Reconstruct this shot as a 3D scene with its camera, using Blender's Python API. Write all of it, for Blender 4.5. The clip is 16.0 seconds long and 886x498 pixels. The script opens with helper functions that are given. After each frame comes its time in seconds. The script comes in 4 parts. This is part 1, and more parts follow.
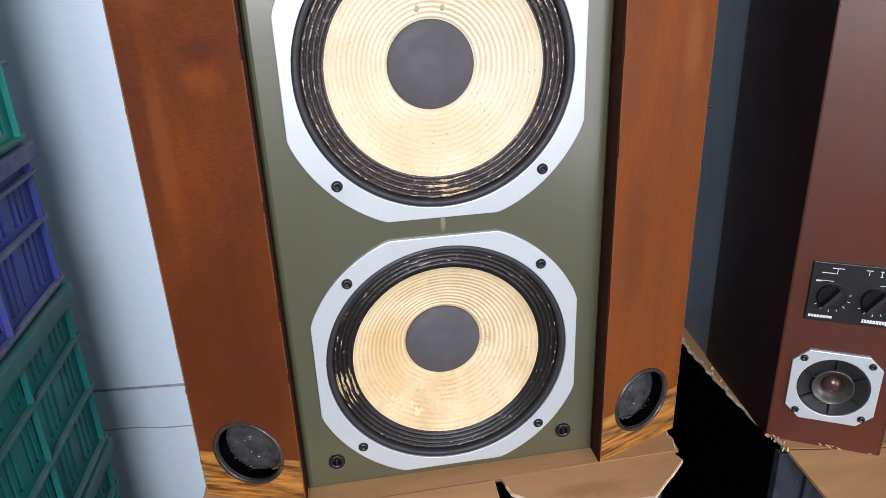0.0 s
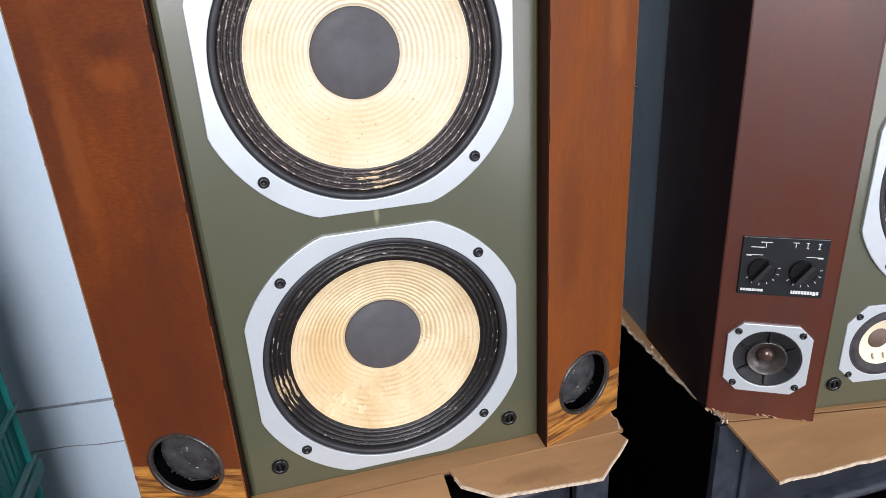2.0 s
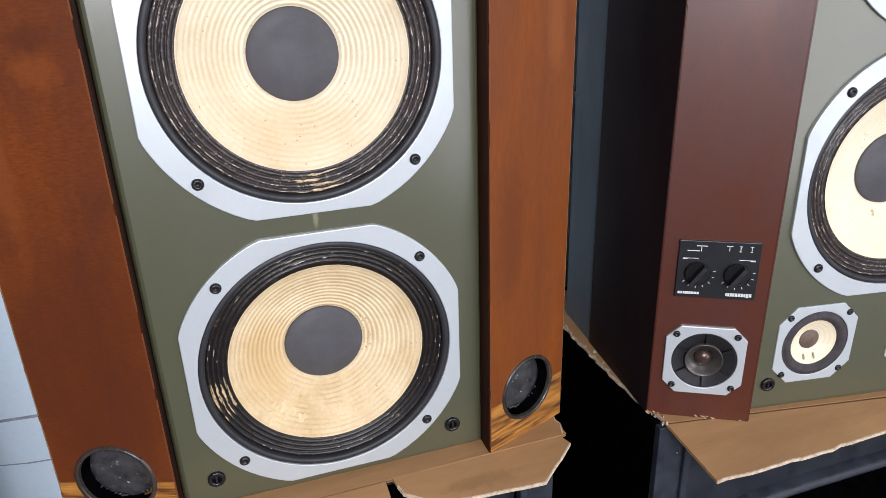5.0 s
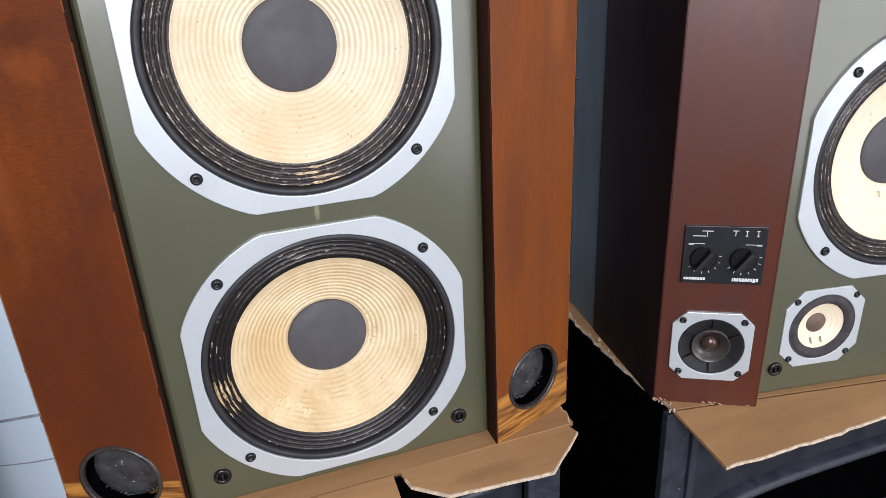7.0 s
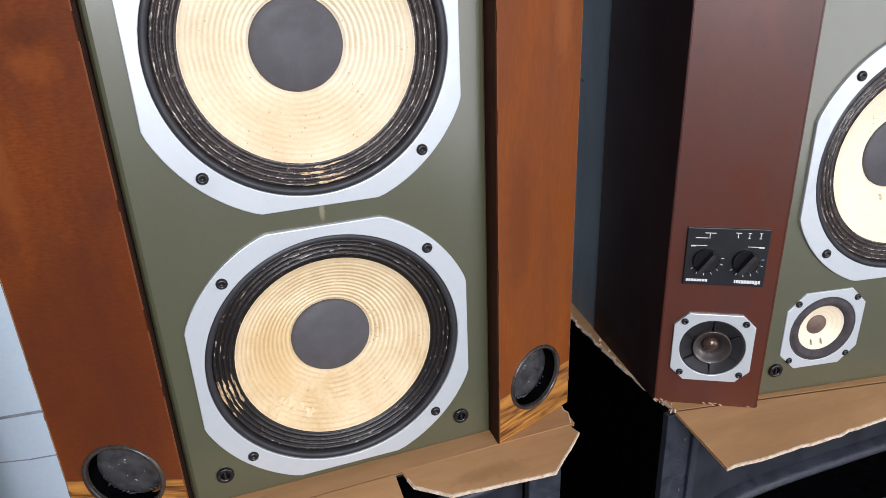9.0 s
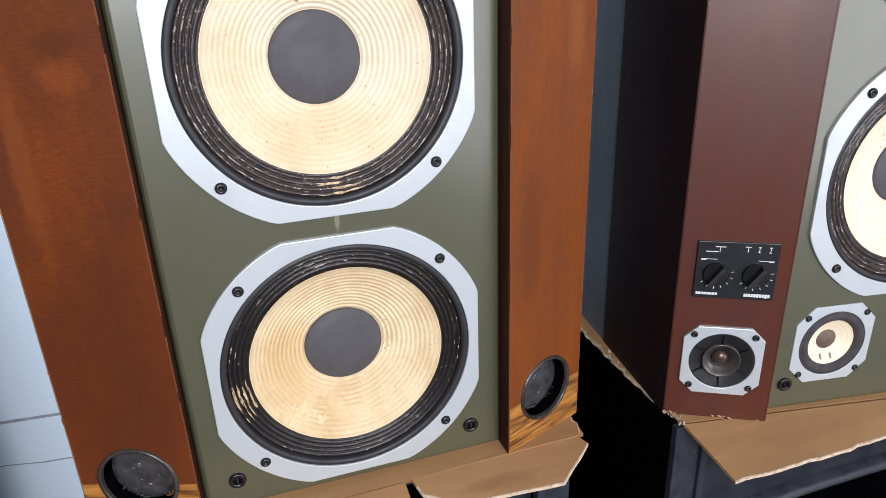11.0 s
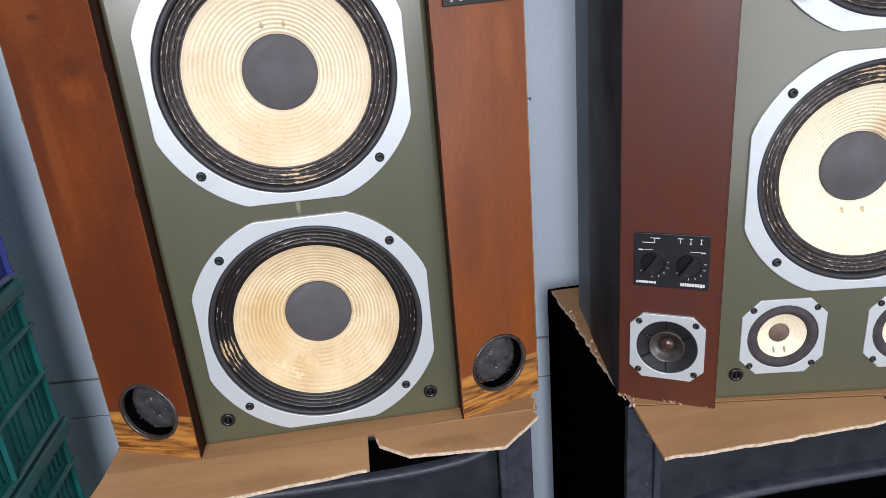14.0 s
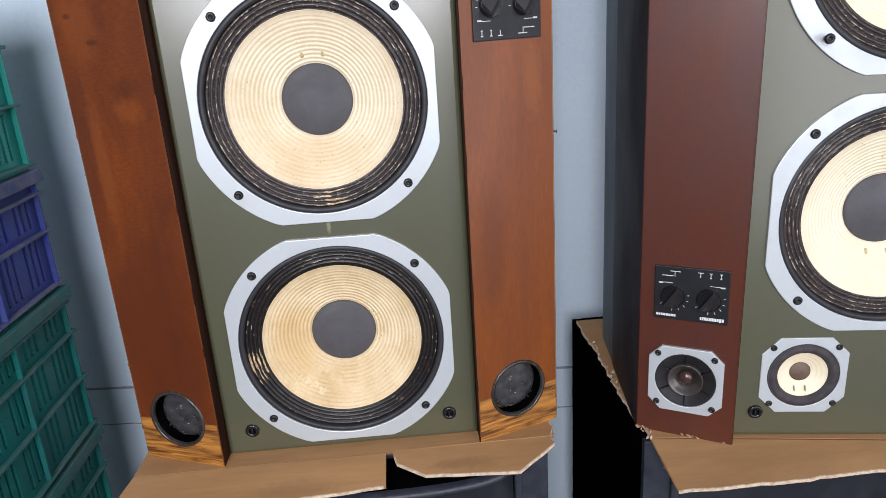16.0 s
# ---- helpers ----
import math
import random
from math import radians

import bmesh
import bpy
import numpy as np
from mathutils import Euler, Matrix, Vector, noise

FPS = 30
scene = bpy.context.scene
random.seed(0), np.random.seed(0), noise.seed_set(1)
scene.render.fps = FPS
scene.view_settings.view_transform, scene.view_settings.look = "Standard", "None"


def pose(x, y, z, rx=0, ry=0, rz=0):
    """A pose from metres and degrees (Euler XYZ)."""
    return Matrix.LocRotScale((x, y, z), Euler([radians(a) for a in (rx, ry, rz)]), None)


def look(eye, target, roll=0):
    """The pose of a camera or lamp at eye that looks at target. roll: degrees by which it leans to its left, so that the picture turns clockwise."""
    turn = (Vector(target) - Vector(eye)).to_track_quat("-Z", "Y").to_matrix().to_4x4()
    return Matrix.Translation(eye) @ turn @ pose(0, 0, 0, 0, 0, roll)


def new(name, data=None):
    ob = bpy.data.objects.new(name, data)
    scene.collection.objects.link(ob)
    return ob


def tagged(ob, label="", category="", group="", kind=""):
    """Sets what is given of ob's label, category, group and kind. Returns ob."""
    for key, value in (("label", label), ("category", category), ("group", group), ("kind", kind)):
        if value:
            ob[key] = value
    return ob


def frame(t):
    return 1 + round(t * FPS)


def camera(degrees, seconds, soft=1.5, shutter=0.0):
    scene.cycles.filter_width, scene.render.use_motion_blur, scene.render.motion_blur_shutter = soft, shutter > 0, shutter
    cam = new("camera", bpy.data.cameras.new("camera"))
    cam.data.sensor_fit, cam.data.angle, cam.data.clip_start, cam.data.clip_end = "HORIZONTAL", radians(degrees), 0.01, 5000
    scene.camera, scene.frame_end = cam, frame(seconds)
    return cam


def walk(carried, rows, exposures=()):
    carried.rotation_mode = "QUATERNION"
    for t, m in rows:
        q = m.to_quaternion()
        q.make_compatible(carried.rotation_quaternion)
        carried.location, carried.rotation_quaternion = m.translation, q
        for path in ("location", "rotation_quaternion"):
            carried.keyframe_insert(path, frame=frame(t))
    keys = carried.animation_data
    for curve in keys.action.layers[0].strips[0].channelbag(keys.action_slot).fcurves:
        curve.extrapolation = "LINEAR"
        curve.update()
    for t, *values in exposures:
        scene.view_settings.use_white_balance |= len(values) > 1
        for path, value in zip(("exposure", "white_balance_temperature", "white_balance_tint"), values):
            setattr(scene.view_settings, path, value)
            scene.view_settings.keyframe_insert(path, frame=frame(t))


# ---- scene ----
cam = camera(64.4, 16.0, soft=0.4)
METRES, EYE, TILT, LEAN, TURN = 8.0, 1.5, 0.0, 0.0, -8.5
PATH = [
    (0, (-0.11, -0.719, 1.386), (0.164, 1.104, 0.609), -2.4),
    (0.5, (-0.103, -0.708, 1.381), (0.23, 1.104, 0.603), -4.7),
    (1, (-0.106, -0.705, 1.377), (0.244, 1.096, 0.58), -4.8),
    (1.5, (-0.108, -0.708, 1.372), (0.288, 1.081, 0.569), -4.1),
    (2, (-0.1, -0.708, 1.377), (0.33, 1.074, 0.578), -3.3),
    (2.5, (-0.101, -0.705, 1.373), (0.382, 1.062, 0.572), -2.5),
    (3, (-0.104, -0.703, 1.383), (0.436, 1.05, 0.587), -1.6),
    (3.5, (-0.106, -0.711, 1.381), (0.464, 1.043, 0.607), -1.1),
    (4, (-0.096, -0.713, 1.365), (0.478, 1.043, 0.598), -1.2),
    (6.5, (-0.088, -0.701, 1.365), (0.474, 1.05, 0.577), -3.0),
    (7, (-0.093, -0.698, 1.363), (0.478, 1.044, 0.563), -2.9),
    (7.5, (-0.087, -0.696, 1.366), (0.482, 1.042, 0.557), -2.9),
    (8, (-0.093, -0.694, 1.367), (0.486, 1.041, 0.556), -2.8),
    (10.5, (-0.106, -0.698, 1.371), (0.462, 1.047, 0.577), -1.9),
    (11, (-0.109, -0.701, 1.374), (0.454, 1.05, 0.589), -2.0),
    (11.5, (-0.108, -0.706, 1.381), (0.458, 1.051, 0.612), -2.2),
    (12, (-0.133, -0.712, 1.428), (0.461, 1.09, 0.796), -2.3),
    (12.5, (-0.119, -0.722, 1.402), (0.452, 1.087, 0.767), -2.1),
    (13, (-0.066, -0.744, 1.402), (0.48, 1.068, 0.756), -1.9),
    (13.5, (0.049, -0.82, 1.379), (0.402, 1.013, 0.66), -3.3),
    (14, (0.094, -0.889, 1.37), (0.28, 0.969, 0.653), -5.0),
    (14.5, (0.143, -0.917, 1.384), (0.304, 0.95, 0.686), -4.9),
    (15, (0.114, -0.914, 1.386), (0.262, 0.96, 0.705), -4.4),
    (15.5, (0.091, -0.919, 1.378), (0.218, 0.972, 0.737), -3.8),
    (16, (0.108, -0.92, 1.374), (0.2, 0.974, 0.74), -3.7),
]
walk(cam, [(t, look(eye, target, roll)) for t, eye, target, roll in PATH], exposures=((0.0, 0.02), (1.0, 0.04), (2.0, 0.08), (4.0, -0.06), (7.5, -0.03), (11.2, 0.0), (12.2, -0.32), (13.0, -0.22), (14.2, -0.05), (16.0, -0.12)))

# ---- light ----
world = bpy.data.worlds.new("sky")
scene.world = world
world.use_nodes = True
wn = world.node_tree.nodes
sky = wn.new("ShaderNodeTexSky")
sky.sky_type, sky.sun_disc = "NISHITA", False
sky.sun_elevation, sky.sun_rotation = radians(50), radians(160)
world.node_tree.links.new(sky.outputs[0], wn["Background"].inputs[0])
wn["Background"].inputs[1].default_value = 0.06


def area_lamp(name, eye, target, sx, sy, power, colour):
    data = bpy.data.lights.new(name, "AREA")
    data.shape, data.size, data.size_y, data.energy, data.color = "RECTANGLE", sx, sy, power, colour
    ob = new(name, data)
    ob.matrix_world = look(eye, target)
    return ob


# daylight of the doorway and of the wide window behind the camera
area_lamp("doorway_daylight", (2.00, -2.55, 1.42), (1.2, 0.4, 1.2), 2.0, 2.4, 54, (0.95, 0.955, 1.04))
area_lamp("window_daylight", (-0.30, -2.55, 2.02), (-0.42, 0.4, 1.2), 1.30, 1.36, 100, (0.95, 0.955, 1.04))


# ---- materials ----
def mat(name, a, b=None, rough=0.5, metal=0.0, scale=(8, 8, 8), detail=6.0, fine=200.0, bump=0.05, contrast=(0.35, 0.65),
        rough_var=0.1, coat=0.0, spots=(), specks=None, spec=0.5, grain=0.25, rings=None):
    """Two colours mixed by stretched noise, finer noise on top, roughness wear, bump; spots: (centre, radius, colour, strength)."""
    m = bpy.data.materials.new(name)
    m.use_nodes = True
    nt = m.node_tree
    N, L = nt.nodes, nt.links
    bsdf = N["Principled BSDF"]
    b = b or tuple(0.8 * c for c in a)
    tc = N.new("ShaderNodeTexCoord")
    mp = N.new("ShaderNodeMapping")
    mp.inputs["Scale"].default_value = scale
    L.new(tc.outputs["Object"], mp.inputs[0])
    n1 = N.new("ShaderNodeTexNoise")
    n1.inputs["Scale"].default_value, n1.inputs["Detail"].default_value, n1.inputs["Roughness"].default_value = 1.0, detail, 0.62
    n1.inputs["Distortion"].default_value = 0.4
    L.new(mp.outputs[0], n1.inputs["Vector"])
    ramp = N.new("ShaderNodeValToRGB")
    ramp.color_ramp.elements[0].position, ramp.color_ramp.elements[1].position = contrast
    ramp.color_ramp.elements[0].color, ramp.color_ramp.elements[1].color = (*a, 1), (*b, 1)
    L.new(n1.outputs["Fac"], ramp.inputs[0])
    n2 = N.new("ShaderNodeTexNoise")
    n2.inputs["Scale"].default_value, n2.inputs["Detail"].default_value = (1.0 if isinstance(fine, tuple) else fine), 4.0
    if isinstance(fine, tuple):
        mp2 = N.new("ShaderNodeMapping")
        mp2.inputs["Scale"].default_value = fine
        L.new(tc.outputs["Object"], mp2.inputs[0])
        L.new(mp2.outputs[0], n2.inputs["Vector"])
    else:
        L.new(tc.outputs["Object"], n2.inputs["Vector"])
    mul = N.new("ShaderNodeMix")
    mul.data_type, mul.blend_type = "RGBA", "OVERLAY"
    mul.inputs["Factor"].default_value = grain
    L.new(ramp.outputs[0], mul.inputs["A"])
    L.new(n2.outputs["Color"], mul.inputs["B"])
    bw = N.new("ShaderNodeRGBToBW")
    L.new(n2.outputs["Color"], bw.inputs[0])
    L.new(bw.outputs[0], mul.inputs["B"])
    colour = mul.outputs["Result"]

    def mix(fac, col, c):
        x = N.new("ShaderNodeMix")
        x.data_type = "RGBA"
        L.new(fac, x.inputs["Factor"])
        L.new(col, x.inputs["A"])
        x.inputs["B"].default_value = (*c, 1)
        return x.outputs["Result"]

    for centre, radius, c, strength in spots:
        wob = N.new("ShaderNodeTexNoise")
        wob.inputs["Scale"].default_value, wob.inputs["Detail"].default_value = 1.4 / min(radius), 6.0
        L.new(tc.outputs["Object"], wob.inputs["Vector"])
        sub = N.new("ShaderNodeVectorMath")
        sub.operation = "SUBTRACT"
        sub.inputs[1].default_value = centre
        L.new(tc.outputs["Object"], sub.inputs[0])
        div = N.new("ShaderNodeVectorMath")
        div.operation = "DIVIDE"
        div.inputs[1].default_value = radius
        L.new(sub.outputs[0], div.inputs[0])
        ln = N.new("ShaderNodeVectorMath")
        ln.operation = "LENGTH"
        L.new(div.outputs[0], ln.inputs[0])
        ad = N.new("ShaderNodeMath")
        ad.operation = "MULTIPLY_ADD"
        L.new(wob.outputs["Fac"], ad.inputs[0])
        ad.inputs[1].default_value = 1.2
        L.new(ln.outputs["Value"], ad.inputs[2])
        rng = N.new("ShaderNodeMapRange")
        rng.interpolation_type = "SMOOTHSTEP"
        rng.inputs[1].default_value, rng.inputs[2].default_value = 1.0, 1.9
        rng.inputs[3].default_value, rng.inputs[4].default_value = strength, 0.0
        L.new(ad.outputs[0], rng.inputs[0])
        colour = mix(rng.outputs[0], colour, c)
    if rings:
        # dirt lying in concentric grooves round the y axis
        pitch, outer, c, strength = rings
        flat = N.new("ShaderNodeVectorMath")
        flat.operation = "MULTIPLY"
        flat.inputs[1].default_value = (1, 0, 1)
        L.new(tc.outputs["Object"], flat.inputs[0])
        rad = N.new("ShaderNodeVectorMath")
        rad.operation = "LENGTH"
        L.new(flat.outputs[0], rad.inputs[0])
        ph = N.new("ShaderNodeMath")
        ph.operation = "MULTIPLY_ADD"
        L.new(rad.outputs["Value"], ph.inputs[0])
        ph.inputs[1].default_value, ph.inputs[2].default_value = -2 * math.pi / pitch, 2 * math.pi * outer / pitch
        sn = N.new("ShaderNodeMath")
        sn.operation = "SINE"
        L.new(ph.outputs[0], sn.inputs[0])
        gr = N.new("ShaderNodeMapRange")
        gr.inputs[1].default_value, gr.inputs[2].default_value = 0.1, 1.0
        L.new(sn.outputs[0], gr.inputs[0])
        pn = N.new("ShaderNodeTexNoise")
        pn.inputs["Scale"].default_value, pn.inputs["Detail"].default_value = 38.0, 5.0
        L.new(tc.outputs["Object"], pn.inputs["Vector"])
        pr = N.new("ShaderNodeMapRange")
        pr.inputs[1].default_value, pr.inputs[2].default_value = 0.42, 0.66
        pr.inputs[3].default_value, pr.inputs[4].default_value = 0.0, strength
        L.new(pn.outputs["Fac"], pr.inputs[0])
        both = N.new("ShaderNodeMath")
        both.operation = "MULTIPLY"
        L.new(gr.outputs[0], both.inputs[0])
        L.new(pr.outputs[0], both.inputs[1])
        colour = mix(both.outputs[0], colour, c)
    if specks:
        sc, lo, c = specks
        n3 = N.new("ShaderNodeTexNoise")
        n3.inputs["Scale"].default_value, n3.inputs["Detail"].default_value, n3.inputs["Roughness"].default_value = sc, 4.0, 0.7
        L.new(tc.outputs["Object"], n3.inputs["Vector"])
        r3 = N.new("ShaderNodeMapRange")
        r3.inputs[1].default_value, r3.inputs[2].default_value = lo, lo + 0.06
        L.new(n3.outputs["Fac"], r3.inputs[0])
        colour = mix(r3.outputs[0], colour, c)
    L.new(colour, bsdf.inputs["Base Color"])
    rr = N.new("ShaderNodeMapRange")
    rr.inputs[3].default_value, rr.inputs[4].default_value = max(0.02, rough - rough_var), min(1.0, rough + rough_var)
    rr.inputs[1].default_value, rr.inputs[2].default_value = 0.3, 0.7
    L.new(n1.outputs["Fac"], rr.inputs[0])
    L.new(rr.outputs[0], bsdf.inputs["Roughness"])
    bsdf.inputs["Metallic"].default_value = metal
    bsdf.inputs["Specular IOR Level"].default_value = spec
    bsdf.inputs["Coat Weight"].default_value = coat
    bsdf.inputs["Coat Roughness"].default_value = 0.2
    if bump:
        bp = N.new("ShaderNodeBump")
        bp.inputs["Strength"].default_value, bp.inputs["Distance"].default_value = bump, 0.002
        sm = N.new("ShaderNodeMath")
        sm.operation = "ADD"
        L.new(n1.outputs["Fac"], sm.inputs[0])
        L.new(bw.outputs[0], sm.inputs[1])
        L.new(sm.outputs[0], bp.inputs["Height"])
        L.new(bp.outputs[0], bsdf.inputs["Normal"])
    return m


# the paper cones: radius at the rim, and spacing of the pressed rings
CONE_R, CONE_W, RIBS = 0.1125, 0.0685, 13
RIB_PITCH = CONE_W / RIBS

M_WOOD = mat("orange_brown_veneer", (0.158, 0.0370, 0.0068), (0.074, 0.0150, 0.0038), 0.38, scale=(9, 9, 3.5), detail=10, fine=(150, 150, 520), grain=0.55, bump=0.03, coat=0.15, contrast=(0.32, 0.68),
             spots=(((0.024, 0, 0.545), (0.022, 0.05, 0.013), (0.045, 0.011, 0.004), 0.4),
                    ((0.022, 0, 0.515), (0.024, 0.05, 0.015), (0.24, 0.062, 0.010), 0.35),
                    ((-0.03, 0, 0.62), (0.03, 0.05, 0.05), (0.22, 0.060, 0.013), 0.35),
                    ((-0.034, 0, 0.44), (0.012, 0.05, 0.10), (0.21, 0.055, 0.010), 0.5),
                    ((-0.012, 0, 0.60), (0.010, 0.05, 0.004), (0.05, 0.012, 0.004), 0.7),
                    ((-0.042, 0, 0.632), (0.006, 0.05, 0.0035), (0.02, 0.006, 0.003), 0.6),
                    ((0.01, 0, 0.17), (0.09, 0.06, 0.20), (0.072, 0.0145, 0.005), 0.5)))
# right wing's veneer: base colour raised to paint in the light it catches
M_WOOD_R = mat("orange_brown_veneer_lit", (0.205, 0.0530, 0.0080), (0.112, 0.0265, 0.0050), 0.38, scale=(12, 12, 2.6), detail=10, fine=(420, 420, 60), grain=0.42, bump=0.03, coat=0.15, contrast=(0.3, 0.72),
               spots=(((0.035, 0, 0.52), (0.014, 0.05, 0.05), (0.25, 0.075, 0.014), 0.5), ((-0.03, 0, 0.30), (0.02, 0.05, 0.09), (0.10, 0.024, 0.005), 0.5)),
               specks=(95, 0.73, (0.42, 0.20, 0.07)))
M_DARKWOOD = mat("red_brown_veneer", (0.092, 0.0230, 0.0110), (0.056, 0.0125, 0.0080), 0.40, coat=0.22, scale=(9, 9, 5), detail=8, contrast=(0.30, 0.70), fine=(420, 420, 160), grain=0.18, bump=0.03)
M_OAK = mat("oak_patch", (0.44, 0.19, 0.038), (0.085, 0.026, 0.006), 0.45, scale=(11, 11, 150), detail=9, fine=(60, 60, 700), grain=0.5, bump=0.12, contrast=(0.40, 0.60))
M_PALEOAK = mat("pale_oak_patch", (0.58, 0.44, 0.33), (0.43, 0.305, 0.22), 0.5, scale=(9, 9, 120), detail=9, fine=300, bump=0.08)
M_EDGE = mat("pale_veneer_edge", (0.45, 0.27, 0.12), (0.30, 0.16, 0.06), 0.6, scale=(30, 30, 9))
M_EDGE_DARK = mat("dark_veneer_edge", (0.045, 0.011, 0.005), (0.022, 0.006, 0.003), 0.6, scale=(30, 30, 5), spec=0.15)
M_GREEN = mat("olive_green_paint", (0.072, 0.073, 0.040), (0.060, 0.061, 0.032), 0.40, coat=1.0, spec=0.7, scale=(5, 5, 2.5), fine=900, bump=0.02,
              spots=(((0.0, 0, 0.345), (0.003, 0.05, 0.012), (0.30, 0.28, 0.17), 0.5),))
M_SILVER = mat("silver_painted_metal", (0.55, 0.585, 0.605), (0.50, 0.535, 0.55), 0.42, metal=0.35, scale=(20, 20, 20), fine=1500, bump=0.015)
M_GASKET = mat("black_rubber", (0.022, 0.022, 0.026), (0.014, 0.014, 0.017), 0.55, scale=(40, 40, 40), bump=0.1)
M_SURROUND = mat("lacquered_cloth", (0.040, 0.029, 0.026), (0.014, 0.010, 0.010), 0.36, scale=(60, 60, 60), fine=330, bump=0.5, specks=(250, 0.60, (0.20, 0.17, 0.145)))
M_WEAR = mat("worn_grey_lacquer", (0.55, 0.48, 0.41), (0.20, 0.16, 0.13), 0.28, scale=(250, 250, 250), fine=900, bump=0.4, contrast=(0.4, 0.62))
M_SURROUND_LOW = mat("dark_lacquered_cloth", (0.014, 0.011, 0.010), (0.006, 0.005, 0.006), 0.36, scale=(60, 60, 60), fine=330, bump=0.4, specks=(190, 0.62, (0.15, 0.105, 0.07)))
# worn seam lacquer, its pale tan also painting the highlights on the pleats
M_SEAM = mat("glossy_tan_lacquer_highlights", (0.62, 0.47, 0.28), (0.22, 0.14, 0.07), 0.28, scale=(300, 300, 300), fine=900, bump=0.3, contrast=(0.42, 0.6))
M_FOAM = mat("grey_foam", (0.050, 0.043, 0.047), (0.030, 0.026, 0.029), 0.8, scale=(50, 50, 50), fine=500, bump=0.3)
M_CONE = mat("cream_paper_cone", (0.73, 0.625, 0.45), (0.65, 0.515, 0.335), 0.75, scale=(9, 9, 9), fine=240, bump=0.05, contrast=(0.45, 0.72),
             spots=(((0.0, 0.03, -0.075), (0.07, 0.08, 0.034), (0.60, 0.43, 0.24), 0.4),), specks=(170, 0.655, (0.50, 0.31, 0.14)), rings=(RIB_PITCH, CONE_R, (0.46, 0.30, 0.14), 0.36))
M_CONE_LOW = mat("yellowed_paper_cone", (0.72, 0.58, 0.37), (0.56, 0.40, 0.21), 0.75, scale=(11, 11, 11), detail=9, fine=240, bump=0.06, contrast=(0.40, 0.72),
                 spots=(((-0.062, 0.03, -0.075), (0.026, 0.06, 0.014), (0.78, 0.63, 0.37), 0.4),
                        ((-0.07, 0.03, 0.0), (0.035, 0.08, 0.06), (0.60, 0.40, 0.18), 0.6)), specks=(170, 0.65, (0.44, 0.27, 0.11)), rings=(RIB_PITCH, CONE_R, (0.36, 0.21, 0.08), 0.45))
M_CONE_NEW = mat("pale_paper_cone", (0.80, 0.715, 0.54), (0.73, 0.62, 0.43), 0.75, scale=(9, 9, 9), fine=240, bump=0.05, contrast=(0.4, 0.75), rings=(RIB_PITCH, CONE_R, (0.52, 0.38, 0.2), 0.25))
M_CONE_BROWN = mat("pale_paper_cone_with_brown_stain", (0.80, 0.715, 0.54), (0.73, 0.62, 0.43), 0.75, scale=(9, 9, 9), fine=240, bump=0.05, contrast=(0.4, 0.75),
                   spots=(((-0.040, 0.03, -0.040), (0.034, 0.08, 0.034), (0.52, 0.34, 0.16), 0.7),))
M_CAP = mat("grey_dust_cap", (0.072, 0.069, 0.076), (0.058, 0.056, 0.062), 0.68, scale=(25, 25, 25), fine=900, bump=0.05)
M_CAP_BROWN = mat("brown_dust_cap", (0.13, 0.085, 0.06), (0.09, 0.06, 0.045), 0.6, scale=(60, 60, 60))
M_FLAKE = mat("pale_paper_flake", (0.72, 0.575, 0.36), (0.60, 0.45, 0.25), 0.6, scale=(120, 120, 120), bump=0.2)
M_SPOT = mat("brown_dirt", (0.46, 0.30, 0.13), (0.34, 0.20, 0.08), 0.6, scale=(200, 200, 200))
M_LEAD = mat("grey_glue", (0.30, 0.28, 0.19), (0.22, 0.20, 0.13), 0.4, scale=(90, 90, 90))
M_GLUE = mat("dried_glue", (0.56, 0.46, 0.27), (0.42, 0.33, 0.17), 0.4, scale=(90, 90, 90), bump=0.3)
M_BLACK = mat("black_plastic", (0.010, 0.010, 0.0115), (0.006, 0.006, 0.007), 0.28, scale=(50, 50, 50), fine=600, bump=0.04)
M_BLACKDUST = mat("dusty_black_plastic", (0.020, 0.020, 0.023), (0.050, 0.050, 0.052), 0.45, scale=(55, 55, 55), fine=300, bump=0.12,
                  specks=(110, 0.64, (0.16, 0.16, 0.155)))
M_PORT = mat("scuffed_black_rim", (0.022, 0.019, 0.018), (0.048, 0.038, 0.033), 0.26, scale=(40, 40, 40), fine=400, bump=0.05)
M_DUST = mat("grey_dust", (0.40, 0.39, 0.36), (0.24, 0.23, 0.22), 0.8, scale=(200, 200, 200))
M_MATTE = mat("matt_black_plastic", (0.020, 0.020, 0.022), (0.013, 0.013, 0.015), 0.65, scale=(50, 50, 50), fine=600, bump=0.05, spec=0.3)
M_SCREW = mat("black_steel", (0.04, 0.04, 0.042), (0.02, 0.02, 0.022), 0.35, metal=0.6, scale=(200, 200, 200))
M_KNOB = mat("worn_black_plastic", (0.017, 0.017, 0.019), (0.011, 0.011, 0.012), 0.40, scale=(80, 80, 80), fine=700, bump=0.04)
M_PANEL = mat("dull_black_plastic", (0.014, 0.015, 0.018), (0.009, 0.0095, 0.011), 0.42, scale=(30, 30, 30), fine=600, bump=0.03, spec=0.4)
M_PRINT = mat("white_print", (0.66, 0.66, 0.66), (0.54, 0.54, 0.54), 0.6, bump=0)
M_RING = mat("grey_bronze", (0.11, 0.098, 0.092), (0.075, 0.066, 0.062), 0.33, metal=0.55, scale=(60, 60, 60))
M_BRONZE = mat("bronze_dome", (0.12, 0.075, 0.062), (0.075, 0.048, 0.041), 0.24, metal=0.6, scale=(60, 60, 60))
